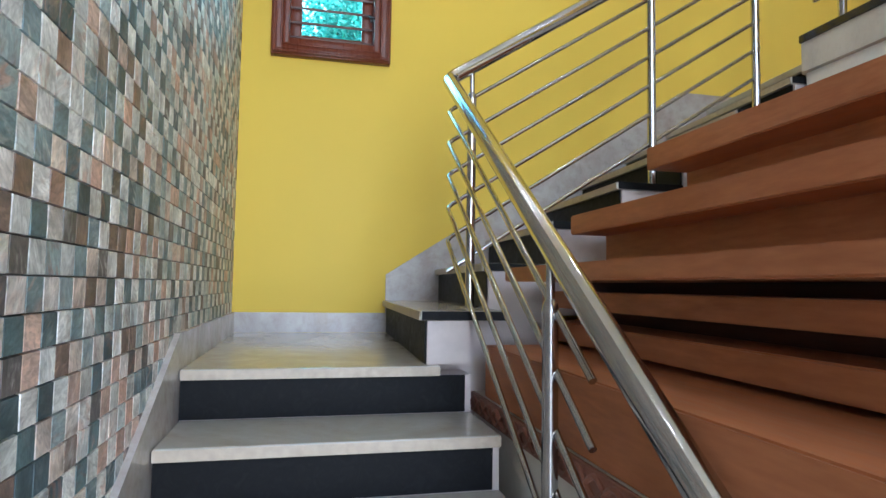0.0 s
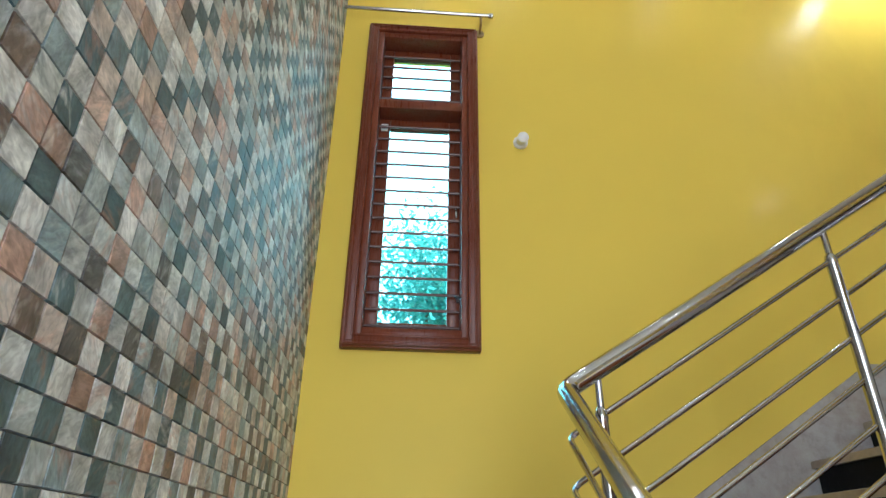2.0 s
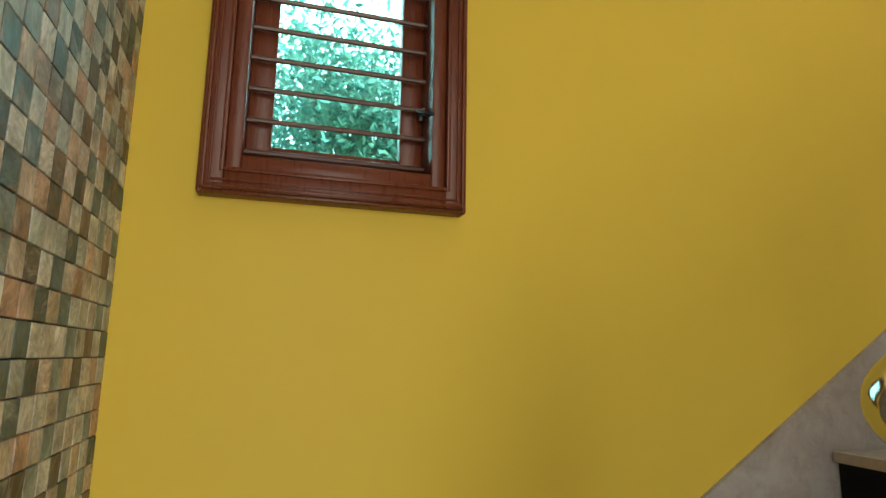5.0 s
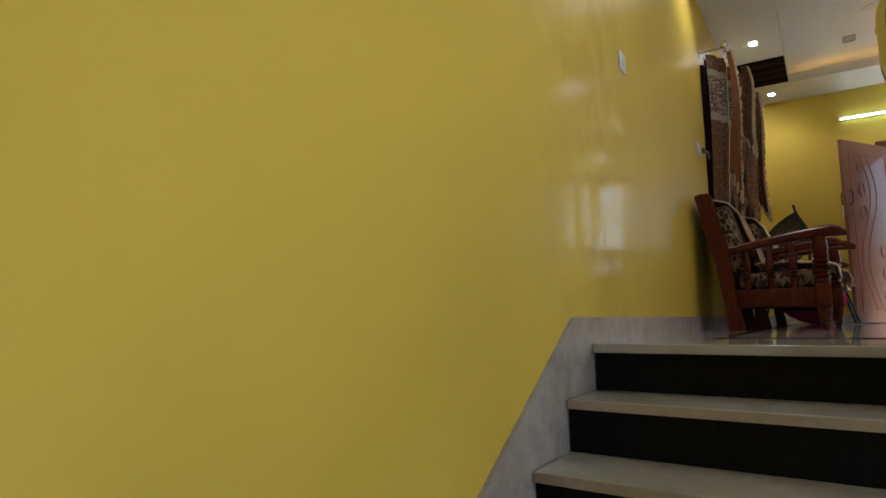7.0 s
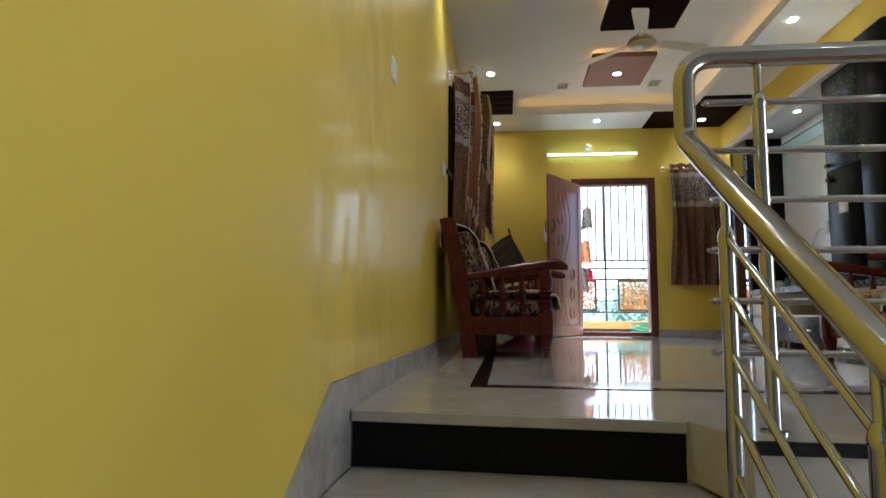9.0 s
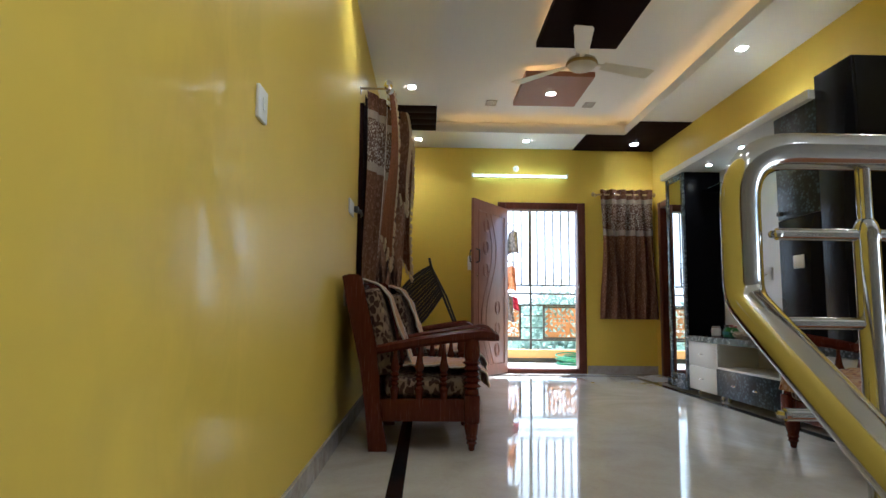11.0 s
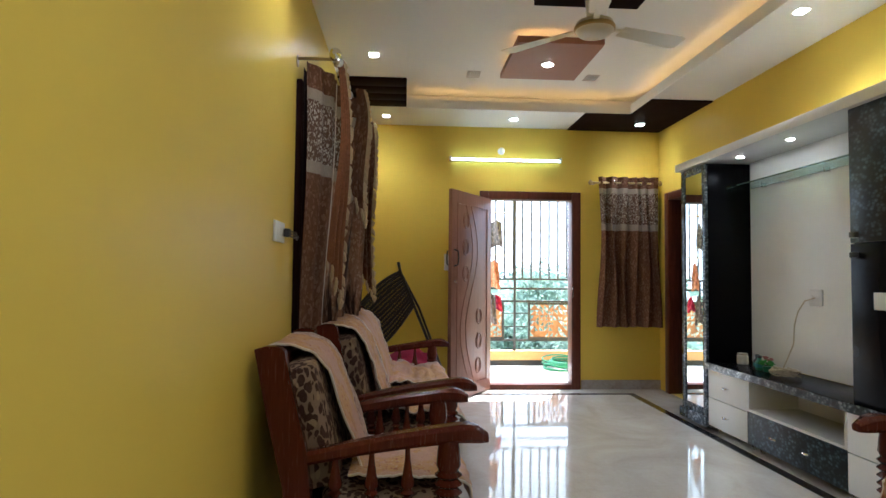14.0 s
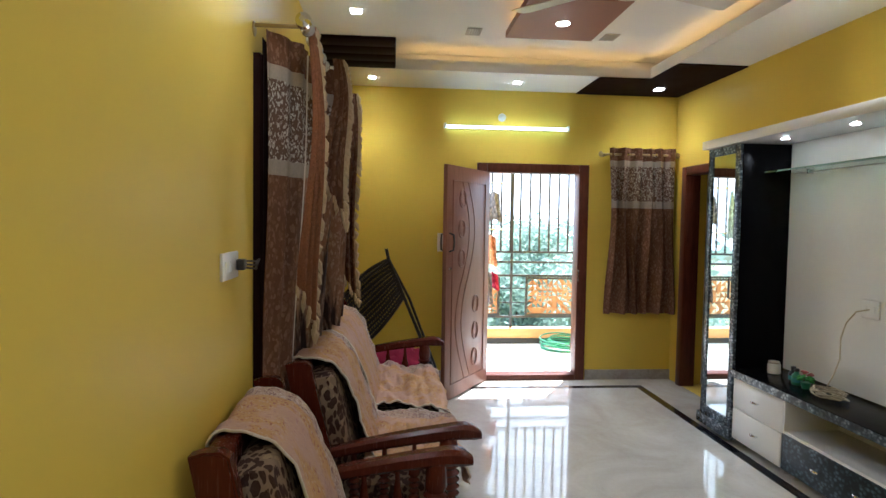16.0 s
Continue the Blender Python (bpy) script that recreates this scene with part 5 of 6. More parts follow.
soffit = thing("unit_canopy", "white canopy board with downlights over the television unit", "canopy", (6.67, RIGHT, 3.598))
part("board", box(-1.21, 1.31, 0.002, 0.411, 0.0, 0.060, 0.002), M_UNITWHITE, soffit)
part("fascia", box(-1.21, 1.31, 0.412, 0.43, -0.002, 0.062, 0.003), M_UNITWHITE, soffit, "white front edge board")
for x in (6.63, 7.24):
    downlight(x, -3.17, 3.60, 0.024, UNIT_W, M_CHROME, True, 110, "canopy downlights")
back = thing("unit_back_panel", "white laminate back panel of the television unit", "panel", (6.67, RIGHT, 1.98))
for x0, x1 in ((-0.828, 0.828),):
    part("board", box(x0, x1, 0.002, 0.02, 0.004, 1.402, 0.001), M_UNITWHITE, back, "", False)
    part("upper_board", box(x0, x1, 0.002, 0.02, 1.405, 1.617, 0.001), M_UNITWHITE, back, "", False)
sh = thing("glass_shelf", "clear glass shelf under the canopy", "shelf", (6.67, RIGHT + 0.02, 3.385))
part("pane", box(-0.825, 0.825, 0.003, 0.20, 0.0, 0.012, 0.001), M_SHELFGLASS, sh, "", False)
for x in (-0.75, -0.1, 0.6):
    part("bracket", tube([(x, 0.0, -0.012), (x, 0.04, -0.010)], 0.008, 10), M_CHROME, sh, "chrome stud bracket")

top = thing("unit_worktop", "dark grey petal-pattern worktop along the unit", "worktop", (6.40, RIGHT, 1.925))
part("slab", box(-1.30, 1.115, 0.002, DEP + 0.018, 0.0, 0.055, 0.004), M_UNITBLACK, top, "gloss black top")
part("edge_band", box(-1.30, 1.115, DEP + 0.0185, DEP + 0.021, 0.001, 0.052), M_MARBLED, top, "grey petal laminate edge", False)


def drawer(parent, x0, x1, z0, z1, mat, label, knobs=1):
    d = part("drawer", box(x0, x1, DEP - 0.02, DEP, z0, z1, 0.003), mat, parent, label)
    for i in range(knobs):
        x = x0 + (x1 - x0) * (i + 1) / (knobs + 1)
        part("handle", tube([(x - 0.03, DEP, (z0 + z1) / 2), (x - 0.028, DEP + 0.016, (z0 + z1) / 2), (x, DEP + 0.022, (z0 + z1) / 2), (x + 0.028, DEP + 0.016, (z0 + z1) / 2), (x + 0.03, DEP, (z0 + z1) / 2)], [0.004, 0.007, 0.010, 0.007, 0.004], 8), M_CHROME, d, "chrome handle")


def low_cabinet(name, label, x0, x1):
    c = thing(name, label, "cabinet", ((x0 + x1) / 2, RIGHT, F))
    h = (x1 - x0) / 2 - 0.001
    part("carcass", box(-h, h, 0.004, DEP - 0.021, 0.06, 0.50), M_UNITWHITE, c, "", False)
    for sx in (-h + 0.05, h - 0.05):
        for y in (0.06, DEP - 0.08):
            part("leg", lathe([(0.018, 0), (0.016, 0.06)], (sx, y, 0), 10), M_CHROME, c)
    return c, h


c, h = low_cabinet("drawer_cabinet", "white two-drawer cabinet with chrome handles", 6.95, 7.497)
drawer(c, -h, h, 0.058, 0.275, M_UNITWHITE, "white drawer")
drawer(c, -h, h, 0.280, 0.500, M_UNITWHITE, "white drawer")
c = thing("media_cabinet", "low cabinet with open white shelf over grey petal drawers", "cabinet", (6.465, RIGHT, F))
h = 0.483
part("base_box", box(-h, h, 0.004, DEP - 0.021, 0.06, 0.285), M_UNITWHITE, c, "", False)
part("back_board", box(-h, h, 0.004, 0.02, 0.286, 0.50), M_UNITWHITE, c, "", False)
for s in (-1, 1):
    part("side_board", box(min(s * h, s * (h - 0.018)), max(s * h, s * (h - 0.018)), 0.021, DEP - 0.002, 0.286, 0.50), M_UNITWHITE, c, "", False)
part("shelf", box(-h + 0.019, h - 0.019, 0.021, DEP - 0.003, 0.286, 0.302), M_UNITWHITE, c, "", False)
drawer(c, -h, h, 0.058, 0.285, M_MARBLED_DARK, "dark petal laminate drawer", 2)
for sx in (-h + 0.05, h - 0.05):
    part("leg", lathe([(0.018, 0), (0.016, 0.06)], (sx, DEP - 0.08, 0), 10), M_CHROME, c)
c, h = low_cabinet("drawer_cabinet", "white two-drawer cabinet under the tall cupboard", 5.10, 5.978)
drawer(c, -h, h, 0.058, 0.275, M_UNITWHITE, "white drawer")
drawer(c, -h, h, 0.280, 0.500, M_UNITWHITE, "white drawer")
tall = thing("tall_cupboard", "tall black cupboard with a grey petal-pattern upper door", "cupboard", (5.69, RIGHT, 1.981))
part("carcass", box(-0.235, 0.235, 0.004, DEP - 0.022, 0.0, 1.615, 0.003), M_UNITBLACK, tall)
d1 = part("door", box(-0.235, 0.235, DEP - 0.02, DEP, 0.872, 1.615, 0.003), M_MARBLED_DARK, tall, "grey petal laminate door")
d2 = part("door", box(-0.235, 0.235, DEP - 0.02, DEP, 0.0, 0.866, 0.003), M_UNITBLACK, tall, "gloss black door")
part("handle", box(0.17, 0.215, DEP, DEP + 0.025, 0.90, 0.93, 0.004), M_IRON, d1, "dark handle")
part("handle", box(0.17, 0.215, DEP, DEP + 0.025, 0.79, 0.82, 0.004), M_IRON, d2, "dark handle")
part("switch_plate", box(-0.045, 0.065, DEP, DEP + 0.012, 0.515, 0.605, 0.003), M_SATIN, d2, "white switch plate")
pillar = thing("black_cupboard", "gloss black full-height cupboard at the end of the unit", "cupboard", (5.277, RIGHT, 1.981))
part("carcass", box(-0.175, 0.175, 0.004, DEP - 0.022, 0.0, 1.76, 0.003), M_UNITBLACK, pillar)
part("door", box(-0.175, 0.175, DEP - 0.02, DEP, 0.0, 1.76, 0.003), M_UNITBLACK, pillar)

# things on the worktop
TOP = 1.981
j = thing("glass_jar", "small pale glass jar on the worktop", "jar", (7.36, -3.24, TOP))
part("body", lathe([(0.035, 0), (0.042, 0.005), (0.042, 0.065), (0.036, 0.072)], (0, 0, 0), 18), M_SATIN, j)
part("lid", lathe([(0.038, 0.073), (0.038, 0.085), (0.03, 0.088)], (0, 0, 0), 18), M_LOUVRE, j, "beige lid")
for x, y, mat, lab in ((7.13, -3.22, M_IRON, "small dark bottle with a teal label"), (7.07, -3.20, M_HOSE, "small dark green bottle on the worktop")):
    j = thing("bottle", lab, "bottle", (x, y, TOP))
    part("body", lathe([(0.026, 0), (0.029, 0.004), (0.029, 0.06), (0.014, 0.078), (0.014, 0.088)], (0, 0, 0), 16), mat, j)
    part("cap", lathe([(0.016, 0.088), (0.016, 0.104), (0.012, 0.106)], (0, 0, 0), 14), M_IRON, j, "black cap")
    part("sticker", lathe([(0.0295, 0.018), (0.0297, 0.02), (0.0297, 0.045), (0.0295, 0.047)], (0, 0, 0), 16), plain("teal_label", (0.06, 0.28, 0.27), 0.5), j, "teal label")
j = thing("artificial_plant", "small potted artificial plant with pink flowers", "plant", (6.98, -3.20, TOP))
part("pot", lathe([(0.022, 0), (0.03, 0.035), (0.032, 0.04)], (0, 0, 0), 14), M_HOSE, j, "green pot")
rng3 = random.Random(3)
bm = bmesh.new()
for i in range(26):
    a, r0 = rng3.uniform(0, 6.28), rng3.uniform(0.008, 0.03)
    p = Vector((r0 * math.cos(a), r0 * math.sin(a), 0.045 + rng3.uniform(0, 0.03)))
    tube([p, p + Vector((0.012 * math.cos(a), 0.012 * math.sin(a), 0.006)), p + Vector((0.03 * math.cos(a), 0.03 * math.sin(a), -0.004))], [0.002, 0.010, 0.001], 5, bm)
part("leaves", bm, plain("bright_green_leaf", (0.05, 0.30, 0.05), 0.5), j, "green plastic leaves")
bm = bmesh.new()
for i in range(7):
    p = (rng3.uniform(-0.03, 0.03), rng3.uniform(-0.03, 0.03), 0.075 + rng3.uniform(0, 0.02))
    lathe([(0.002, 0), (0.012, 0.004), (0.014, 0.010), (0.004, 0.015)], p, 8, bm)
part("flowers", bm, plain("dusty_pink_petal", (0.35, 0.10, 0.10), 0.6), j, "pink flowers")
cord = thing("power_cord", "coiled cream power cord plugged into the socket", "cable", (6.78, -3.20, TOP))
pts = []
for i in range(150):
    a = i * 0.33
    r0 = 0.075 + 0.018 * math.sin(i * 0.71) + 0.012 * math.sin(i * 0.13)
    pts.append((r0 * 1.25 * math.cos(a), r0 * math.sin(a) * 0.8, 0.008 + 0.030 * (i / 150) + 0.010 * math.sin(i * 0.9) + 0.008))
part("coil", tube(pts, 0.0045, 6), M_CABLE, cord)
sock = Vector((6.72 - 6.78, RIGHT + 0.03 + 3.20, 2.525 - TOP))
part("lead", tube([(0.05, -0.02, 0.04), (0.03, -0.05, 0.13), (0.06, -0.11, 0.22), (0.11, -0.15, 0.34), (0.09, -0.165, 0.44), (0.02, -0.17, 0.52), tuple(sock)], 0.0042, 6), M_CABLE, cord)


def plate(name, label, at, w, h, wall, rockers=1, plug=False):
    p = thing(name, label, "switch plate", at, {"north": 0, "south": 180, "east": -90}[wall])
    part("plate", box(-w / 2, w / 2, -0.012, 0, -h / 2, h / 2, 0.004), M_SATIN, p)
    for i in range(rockers):
        x = -w / 2 + w * (i + 0.5) / rockers
        part("rocker", box(x - 0.011, x + 0.011, -0.0155, -0.012, -0.019, 0.019, 0.002), M_SATIN, p, "white rocker")
    return p


plate("switch_plate", "white single switch plate on the yellow wall", (3.447, 0, 2.785), 0.092, 0.100, "north")
p = plate("switch_plate", "white socket plate with a black plug", (5.55, 0, 2.842), 0.20, 0.095, "north", 3)
part("plug", box(0.045, 0.09, -0.045, -0.016, -0.02, 0.02, 0.006), M_IRON, p, "black plug")
for i in range(3):
    part("lead", tube([(0.085, -0.03, 0.012 - 0.012 * i), (0.16, -0.055 - 0.004 * i, 0.006 - 0.014 * i), (0.26, -0.04, -0.002 - 0.010 * i), (0.36, -0.03, 0.0)], 0.0042, 6), M_IRON, p, "black lead")
plate("switch_plate", "white socket plate on the television panel", (6.72, RIGHT + 0.02, 2.525), 0.13, 0.11, "south", 2)

# ---- balcony ----
setting("balcony_floor", box(FAR + 0.23, 11.35, -4.2, 1.0, F - 0.25, F - 0.02), M_BALFLOOR, "sunlit pale tiled balcony floor")
bm = box(11.20, 11.36, -4.2, 1.0, F - 0.02, 1.60)
setting("balcony_kerb", bm, M_KERB, "orange plastered balcony kerb")
setting("balcony_skirting", box(11.185, 11.199, -4.2, 1.0, F - 0.02, 1.475), M_IRON, "dark tile skirting of the balcony kerb")
grille = thing("balcony_grille", "black iron balcony grille with tall vertical bars", "grille", (11.27, -2.0, 1.60))
for z in (0.15, 0.70, 0.88, 1.014, 2.9):
    part("rail", box(-0.012, 0.012, -2.1, 2.9, z - 0.014, z + 0.014, 0.002), M_IRON, grille)
for z in (0.34, 0.53):
    part("rail", box(-0.008, 0.008, -0.336, 0.007, z - 0.008, z + 0.008), M_IRON, grille, "", False)
for i in range(39):
    y = -2.064 + i * 0.129
    part("bar", box(-0.006, 0.006, y - 0.012, y + 0.012, 1.029, 2.886), M_IRON, grille, "", False)
for y in (-2.08, -1.62, -0.15, 1.25, 2.85):
    part("upright", box(-0.016, 0.016, y - 0.016, y + 0.016, 0.0, 2.9, 0.002), M_IRON, grille)


def fretwork(y0, y1, z0, z1, seed):
    """An orange sheet of square cells, each half cut away along a diagonal or as a diamond."""
    root = thing("fretwork_panel", "orange cut-out fretwork panel in the balcony railing", "panel", (11.24, (y0 + y1) / 2, z0), 0, "fretwork panels")
    w, h = (y1 - y0) / 2, z1 - z0
    b = box(-0.012, 0.012, -w, w, 0, 0.03)
    box(-0.012, 0.012, -w, w, h - 0.03, h, bm=b)
    box(-0.012, 0.012, -w, -w + 0.03, 0.03, h - 0.03, bm=b)
    box(-0.012, 0.012, w - 0.03, w, 0.03, h - 0.03, bm=b)
    part("border", b, M_IRON, root, "black iron border", False)
    rng5 = random.Random(seed)
    n, m = max(2, round((2 * w - 0.06) / 0.068)), 6
    cw, ch = (2 * w - 0.06) / n, (h - 0.06) / m
    one = bmesh.new()

    def tri(pts):
        a = [one.verts.new((-0.004, y, z)) for y, z in pts]
        b2 = [one.verts.new((0.004, y, z)) for y, z in pts]
        one.faces.new(a), one.faces.new(b2[::-1])
        for i in range(len(pts)):
            k = (i + 1) % len(pts)
            one.faces.new((a[i], b2[i], b2[k], a[k]))

    for i in range(n):
        for k in range(m):
            y, z = -w + 0.03 + i * cw, 0.03 + k * ch
            q = [(y, z), (y + cw, z), (y + cw, z + ch), (y, z + ch)]
            e = 0.009
            for s, t in (((y, z), (y + cw, z + e)), ((y, z + e), (y + e, z + ch))):
                tri([s, (t[0], s[1]), t, (s[0], t[1])])
            r = rng5.random()
            if r < 0.62:
                k0 = rng5.randrange(4)
                tri([q[k0], q[(k0 + 1) % 4], q[(k0 + 2) % 4]])
            elif r < 0.75:
                tri(q)
            else:
                k0 = rng5.randrange(2)
                c0 = (y + cw / 2, z + ch / 2)
                tri([q[k0], q[k0 + 1], c0])
                tri([q[k0 + 2], q[(k0 + 3) % 4], c0])
    part("fret_sheet", one, M_ORANGE, root, "orange fretwork sheet", False)


fretwork(-3.55, -2.336, 1.766, 2.284, 1)
fretwork(-1.993, -0.80, 1.766, 2.284, 2)
hose = thing("garden_hose", "coiled green garden hose on the balcony floor", "hose", (10.85, -2.78, F - 0.02))
pts = []
for i in range(260):
    a = i * 0.21
    r0 = 0.22 + 0.05 * math.sin(i * 0.057) + 0.02 * math.sin(i * 0.31)
    pts.append((r0 * math.cos(a) * 0.9, r0 * math.sin(a) * 1.15 + 0.02 * math.sin(i * 0.05), 0.012 + 0.16 * (i / 260) * (0.75 + 0.25 * math.sin(a + 1)) + 0.01 * math.sin(i * 0.4)))
part("coil", tube(pts, 0.010, 7), M_HOSE, hose)
stand = thing("clothes_hanger_rail", "wall rail with hanging washing beside the balcony door", "clothes rail", (10.1, -1.15, 1.40))
part("rail", tube([(0, 0.6, 2.05), (0.15, -0.72, 2.05)], 0.008, 8), M_CHROME, stand)
part("rail", tube([(0.15, 0.6, 1.52), (0.30, -0.74, 1.52)], 0.008, 8), M_CHROME, stand)
for x, y in ((0.0, 0.6), (0.15, 0.6)):
    part("upright", tube([(x, y, 0.0), (x, y, 2.06)], 0.012, 8), M_CHROME, stand)
for nm, lab, col, dy, z0, z1, dx in (("hung_shirt", "grey cotton garment on a hanger", (0.16, 0.15, 0.19), -0.57, 1.62, 1.96, 0.13), ("hung_shirt", "faded orange garment with a blue collar", (0.42, 0.17, 0.10), -0.56, 1.10, 1.46, 0.28),
                                ("hung_towel", "small bright red cloth pegged on the rail", (0.40, 0.02, 0.06), -0.60, 0.82, 1.02, 0.32), ("hung_towel", "dark printed cloth hanging on the rail", (0.10, 0.08, 0.09), -0.52, 0.66, 1.04, 0.27),
                                ("hung_shirt", "pale blue garment on the upper rail", (0.30, 0.40, 0.52), -0.36, 1.45, 2.03, 0.11)):
    g = thing(nm, lab, "garment", (10.1 + dx, -1.15 + dy, 1.40), 0, "washing")
    m = cloth("cloth_" + lab.split()[0] + str(int(z0 * 100)), col, tuple(c * 0.5 for c in col), tuple(min(1, c * 1.5 + 0.05) for c in col), 40)
    bm = sheet(lambda u, v: Vector((0.02 * math.sin(9 * u + 3 * v) + 0.12 * (u - 0.5), (u - 0.5) * 0.15 * (0.7 + 0.4 * v), z1 - (z1 - z0) * v - 0.07 * abs(u - 0.5) * (1 - v) - 0.018 * v * math.sin(7 * u + z0))), 14, 12, 0.006)
    part("cloth", bm, m, g)

# ---- outdoors ----
setting("ground", quads_plane(-400, 400, -1.75), M_GROUND, "dry grassy ground reaching the horizon")


def tree(at, height, spread, seed, crown_low=0.25, leaves=5200, size=0.16, leaf=M_LEAF):
    root = thing("tree", "leafy green tree outside the house", "tree", at, 0, "garden trees")
    rg = random.Random(seed)
    bm = bmesh.new()
    trunk_top = Vector((rg.uniform(-0.2, 0.2), rg.uniform(-0.2, 0.2), height * 0.55))
    tube([(0, 0, -0.1), (0.04, 0.02, height * 0.25), tuple(trunk_top)], [0.16, 0.12, 0.07], 9, bm)
    tips = []
    for i in range(16):
        a = rg.uniform(0, 6.28)
        z = rg.uniform(crown_low, 0.95) * height
        r0 = spread * (0.35 + 0.65 * math.sin(math.pi * min(1, (z / height - crown_low + 0.12) / (1.05 - crown_low)))) * rg.uniform(0.55, 1.0)
        tip = Vector((r0 * math.cos(a), r0 * math.sin(a), z))
        base = Vector((0.02, 0.01, min(trunk_top.z, z * 0.65)))
        mid = base.lerp(tip, 0.5) + Vector((0, 0, 0.1 * height * rg.uniform(0, 0.6)))
        tube([base, mid, tip], [0.05, 0.03, 0.01], 6, bm)
        tips += [tip, mid.lerp(tip, 0.4)]
    part("trunk", bm, M_BARK, root)
    V, P = [], []
    for i in range(leaves):
        c = rg.choice(tips) + Vector((rg.gauss(0, 1), rg.gauss(0, 1), rg.gauss(0, 0.8))) * spread * 0.21
        d = Vector((rg.gauss(0, 1), rg.gauss(0, 1), rg.gauss(-0.6, 0.6))).normalized()
        n = d.cross(Vector((rg.gauss(0, 1), rg.gauss(0, 1), rg.gauss(0, 1)))).normalized()
        s = size * rg.uniform(0.6, 1.3)
        k = len(V)
        V += [c, c + d * s * 0.5 + n * s * 0.2, c + d * s, c + d * s * 0.5 - n * s * 0.2]
        P.append((k, k + 1, k + 2, k + 3))
    me = bpy.data.meshes.new("crown")
    me.from_pydata([tuple(v) for v in V], [], P)
    me.materials.append(leaf)
    ob = new("crown", me)
    ob.parent = root
    return root


tree((0.75, 5.2, -1.75), 7.0, 1.75, 4, 0.1, 42000, 0.105, M_PALE)
tree((2.9, 6.4, -1.75), 6.0, 1.9, 5, 0.12, 26000, 0.10, M_PALE)
tree((-1.2, 6.8, -1.75), 5.2, 1.7, 12, 0.12, 20000, 0.10, M_PALE)
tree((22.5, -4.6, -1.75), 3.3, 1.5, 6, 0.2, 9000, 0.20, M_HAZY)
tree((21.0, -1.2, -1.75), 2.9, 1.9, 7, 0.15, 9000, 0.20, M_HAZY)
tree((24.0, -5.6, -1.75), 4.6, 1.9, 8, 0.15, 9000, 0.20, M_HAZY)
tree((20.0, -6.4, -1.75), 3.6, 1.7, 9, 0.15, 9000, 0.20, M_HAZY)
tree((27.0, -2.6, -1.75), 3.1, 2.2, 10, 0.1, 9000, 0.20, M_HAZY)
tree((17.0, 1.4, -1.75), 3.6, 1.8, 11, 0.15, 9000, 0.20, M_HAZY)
# far woods
rg = random.Random(21)
V, P = [], []
for i in range(7000):
    x = rg.uniform(34, 90)
    y = rg.uniform(-40, 18)
    top_z = -1.75 + 3.6 + 1.4 * noise.noise(Vector((x * 0.08, y * 0.10, 1.0))) + (x - 34) * 0.02
    c = Vector((x, y, -1.75 + (top_z + 1.75) * math.sqrt(rg.random())))
    d = Vector((rg.gauss(0, 1), rg.gauss(0, 1), rg.gauss(-0.4, 0.6))).normalized()
    n = d.cross(Vector((rg.gauss(0, 1), rg.gauss(0, 1), rg.gauss(0, 1)))).normalized()
    s = rg.uniform(0.4, 1.0)
    k = len(V)
    V += [tuple(c), tuple(c + d * s * 0.5 + n * s * 0.3), tuple(c + d * s), tuple(c + d * s * 0.5 - n * s * 0.3)]
    P.append((k, k + 1, k + 2, k + 3))
me = bpy.data.meshes.new("far_woods")
me.from_pydata(V, [], P)
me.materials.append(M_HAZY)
tagged(new("far_woods", me), "green woods in painted haze beyond the balcony", "woods", "", "stuff")

# glowing panels added to whiten the sky and brighten the floor's reflection
bm = box(-90, 90, 90, 90.2, -1.7, 160)
setting("backdrop_north", bm, glow("white_sky_glow", (0.94, 0.98, 1.0), 1.1), "glowing white sky panel beyond the garden")
setting("backdrop_east", box(110, 110.2, -70, 60, -1.7, 90), glow("pale_sky_glow", (0.97, 0.97, 1.0), 0.5), "glowing pale sky panel beyond the balcony")

# slate tiles on the west wall
PITCH_Y, PITCH_Z = 0.0558, 0.0525
M_TILE_JOINED = [slate("pale_slate_joined", "ShaderNodeNewGeometry", PALE_SLATE), slate("deep_slate_joined", "ShaderNodeNewGeometry", DEEP_SLATE)]
M_TILE = [slate("pale_slate", "ShaderNodeObjectInfo", PALE_SLATE), slate("deep_slate", "ShaderNodeObjectInfo", DEEP_SLATE)]
tile_meshes = []


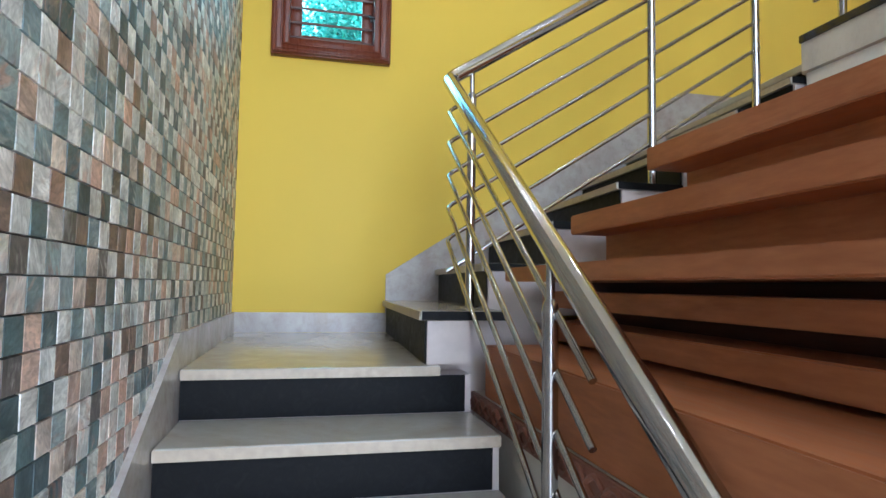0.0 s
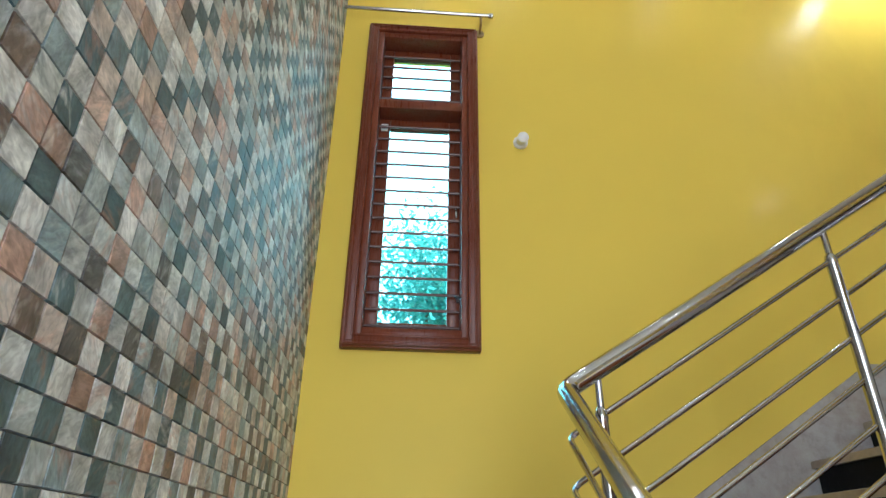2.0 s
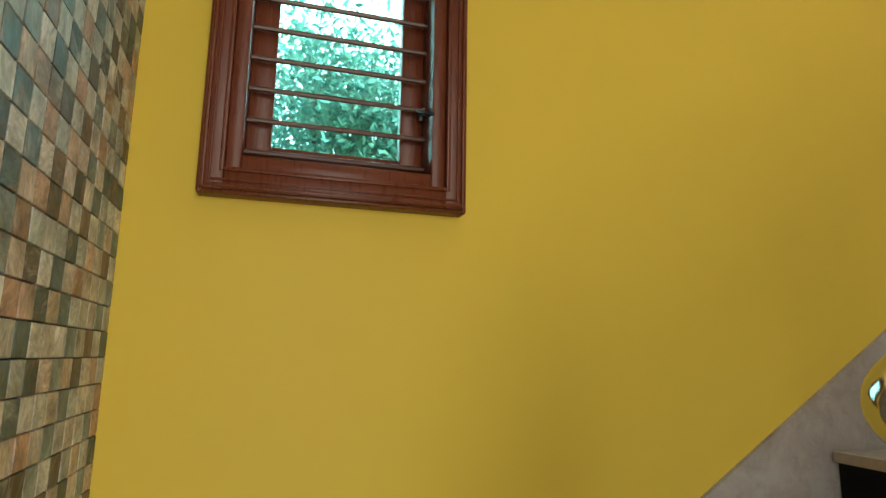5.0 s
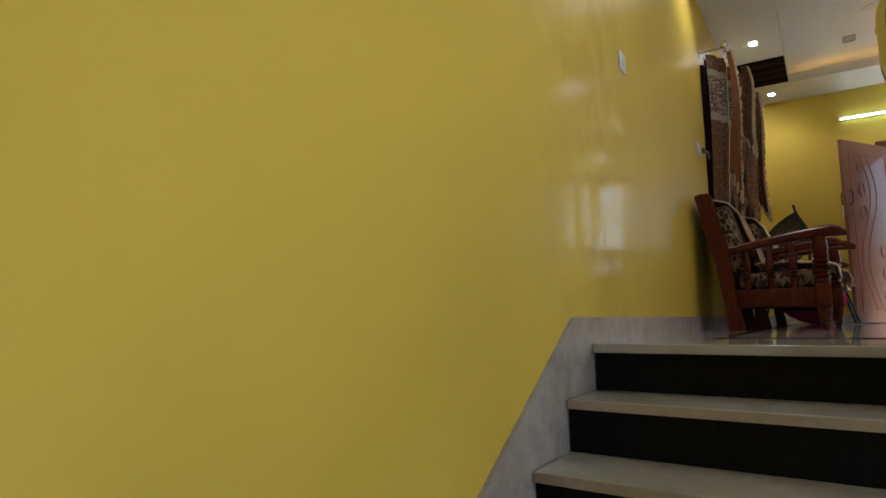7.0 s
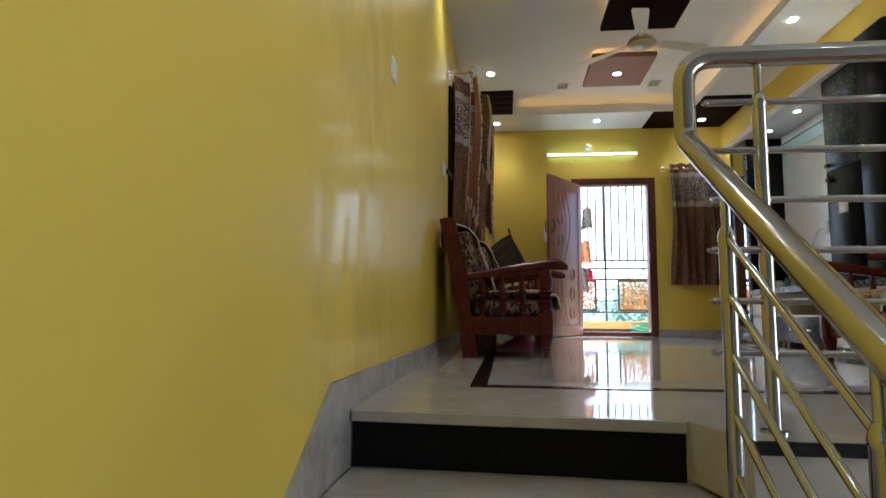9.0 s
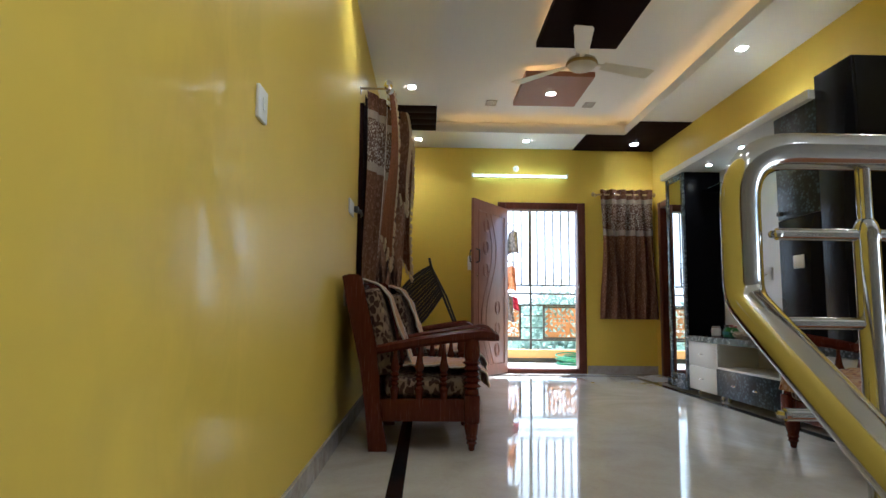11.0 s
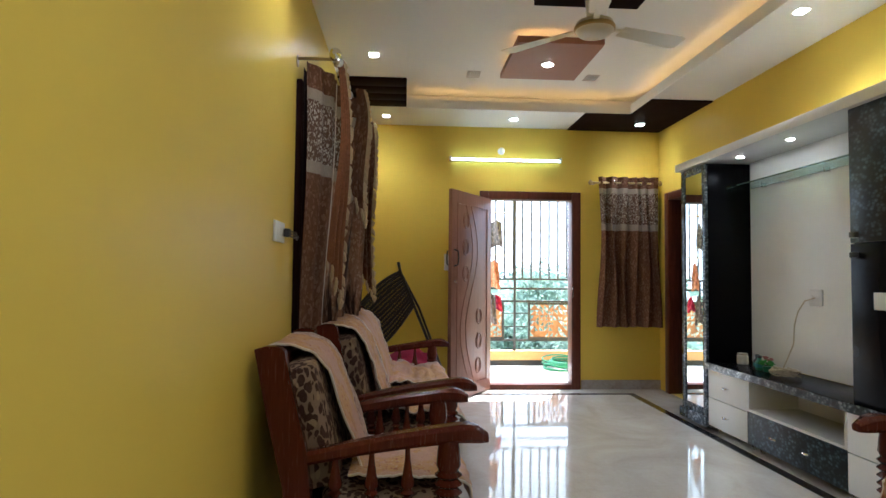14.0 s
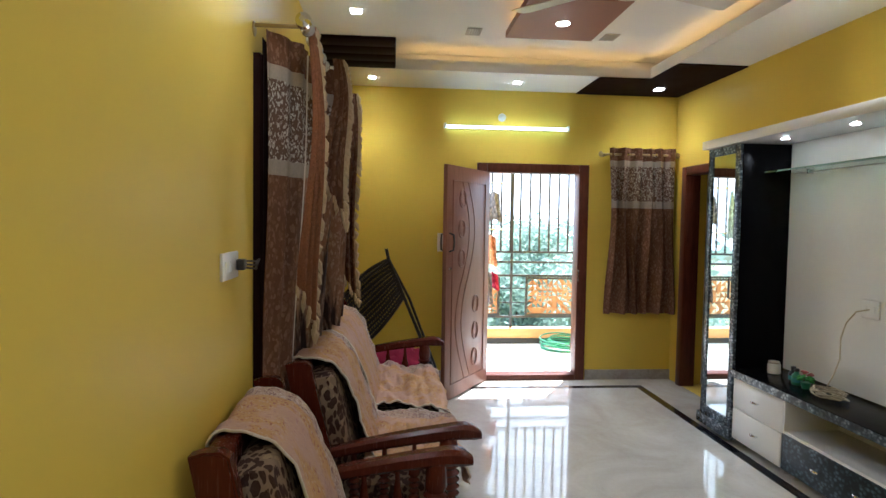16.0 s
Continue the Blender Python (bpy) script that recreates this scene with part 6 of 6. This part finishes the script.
def tile_shape(w, h, d, tilt_y, tilt_z):
    m, e = 0.0004, 0.0026
    base = [(0.0, m, m), (0.0, w - m, m), (0.0, w - m, h - m), (0.0, m, h - m)]
    face = []
    for _, y, z in base:
        fy, fz = (e if y < w / 2 else -e), (e if z < h / 2 else -e)
        face.append((d + 0.0016 + tilt_y * (y - w / 2) + tilt_z * (z - h / 2), y + fy * 0.6, z + fz * 0.6))
    return base + face, [(4, 5, 6, 7), (0, 1, 5, 4), (1, 2, 6, 5), (2, 3, 7, 6), (3, 0, 4, 7)]


rng = random.Random(5)
for i in range(24):
    v, f = tile_shape(PITCH_Y, PITCH_Z, 0.0042 + rng.uniform(0, 0.0005), rng.uniform(-0.012, 0.012), rng.uniform(-0.012, 0.012))
    me = bpy.data.meshes.new("tile")
    me.from_pydata(v, [], f)
    me.materials.append(M_TILE[i % 2])
    tile_meshes.append(me)
backing = setting("tile_backing", box(-0.0115, 0.0, BACK, 0.0, -1.42, CEIL), plain("grey_tile_grout", (0.15, 0.14, 0.13), 0.9), "grey mortar bed behind the slate tiles")
wall_tiles = tagged(new("wall_tiles", bpy.data.meshes.new("wall_tiles")), "split slate mosaic of grey, green and pink tiles", "", "", "structure")
V, P, kinds = [], [], []
ny, nz = 112, 109
for j in range(ny):
    for k in range(nz):
        y0 = -PITCH_Y * (j + 1)
        z0 = -1.4285 + PITCH_Z * k 
        if z0 + PITCH_Z > CEIL:
            continue
        deep = ((j + k) % 2 if rng.random() < 0.78 else rng.randrange(2))
        near = 27 <= j < 40 and 33 <= k < 56
        floor_z = 0.149 if y0 > LAND else 0.149 + (y0 - LAND) * RISE1 / GO1
        if z0 < floor_z - 0.10:
            continue
        if near:
            ob = new("tile", tile_meshes[2 * rng.randrange(12) + deep])
            ob.location = (0.0, y0, z0)
            ob.parent = wall_tiles
        else:
            v, f = tile_shape(PITCH_Y, PITCH_Z, 0.0042 + rng.uniform(0, 0.0005), rng.uniform(-0.012, 0.012), rng.uniform(-0.012, 0.012))
            n = len(V)
            V += [(x, y + y0, z + z0) for x, y, z in v]
            P += [tuple(n + q for q in face) for face in f]
            kinds += [deep] * len(f)
wall_tiles.data.from_pydata(V, [], P)
for m in M_TILE_JOINED:
    wall_tiles.data.materials.append(m)
wall_tiles.data.polygons.foreach_set("material_index", kinds)
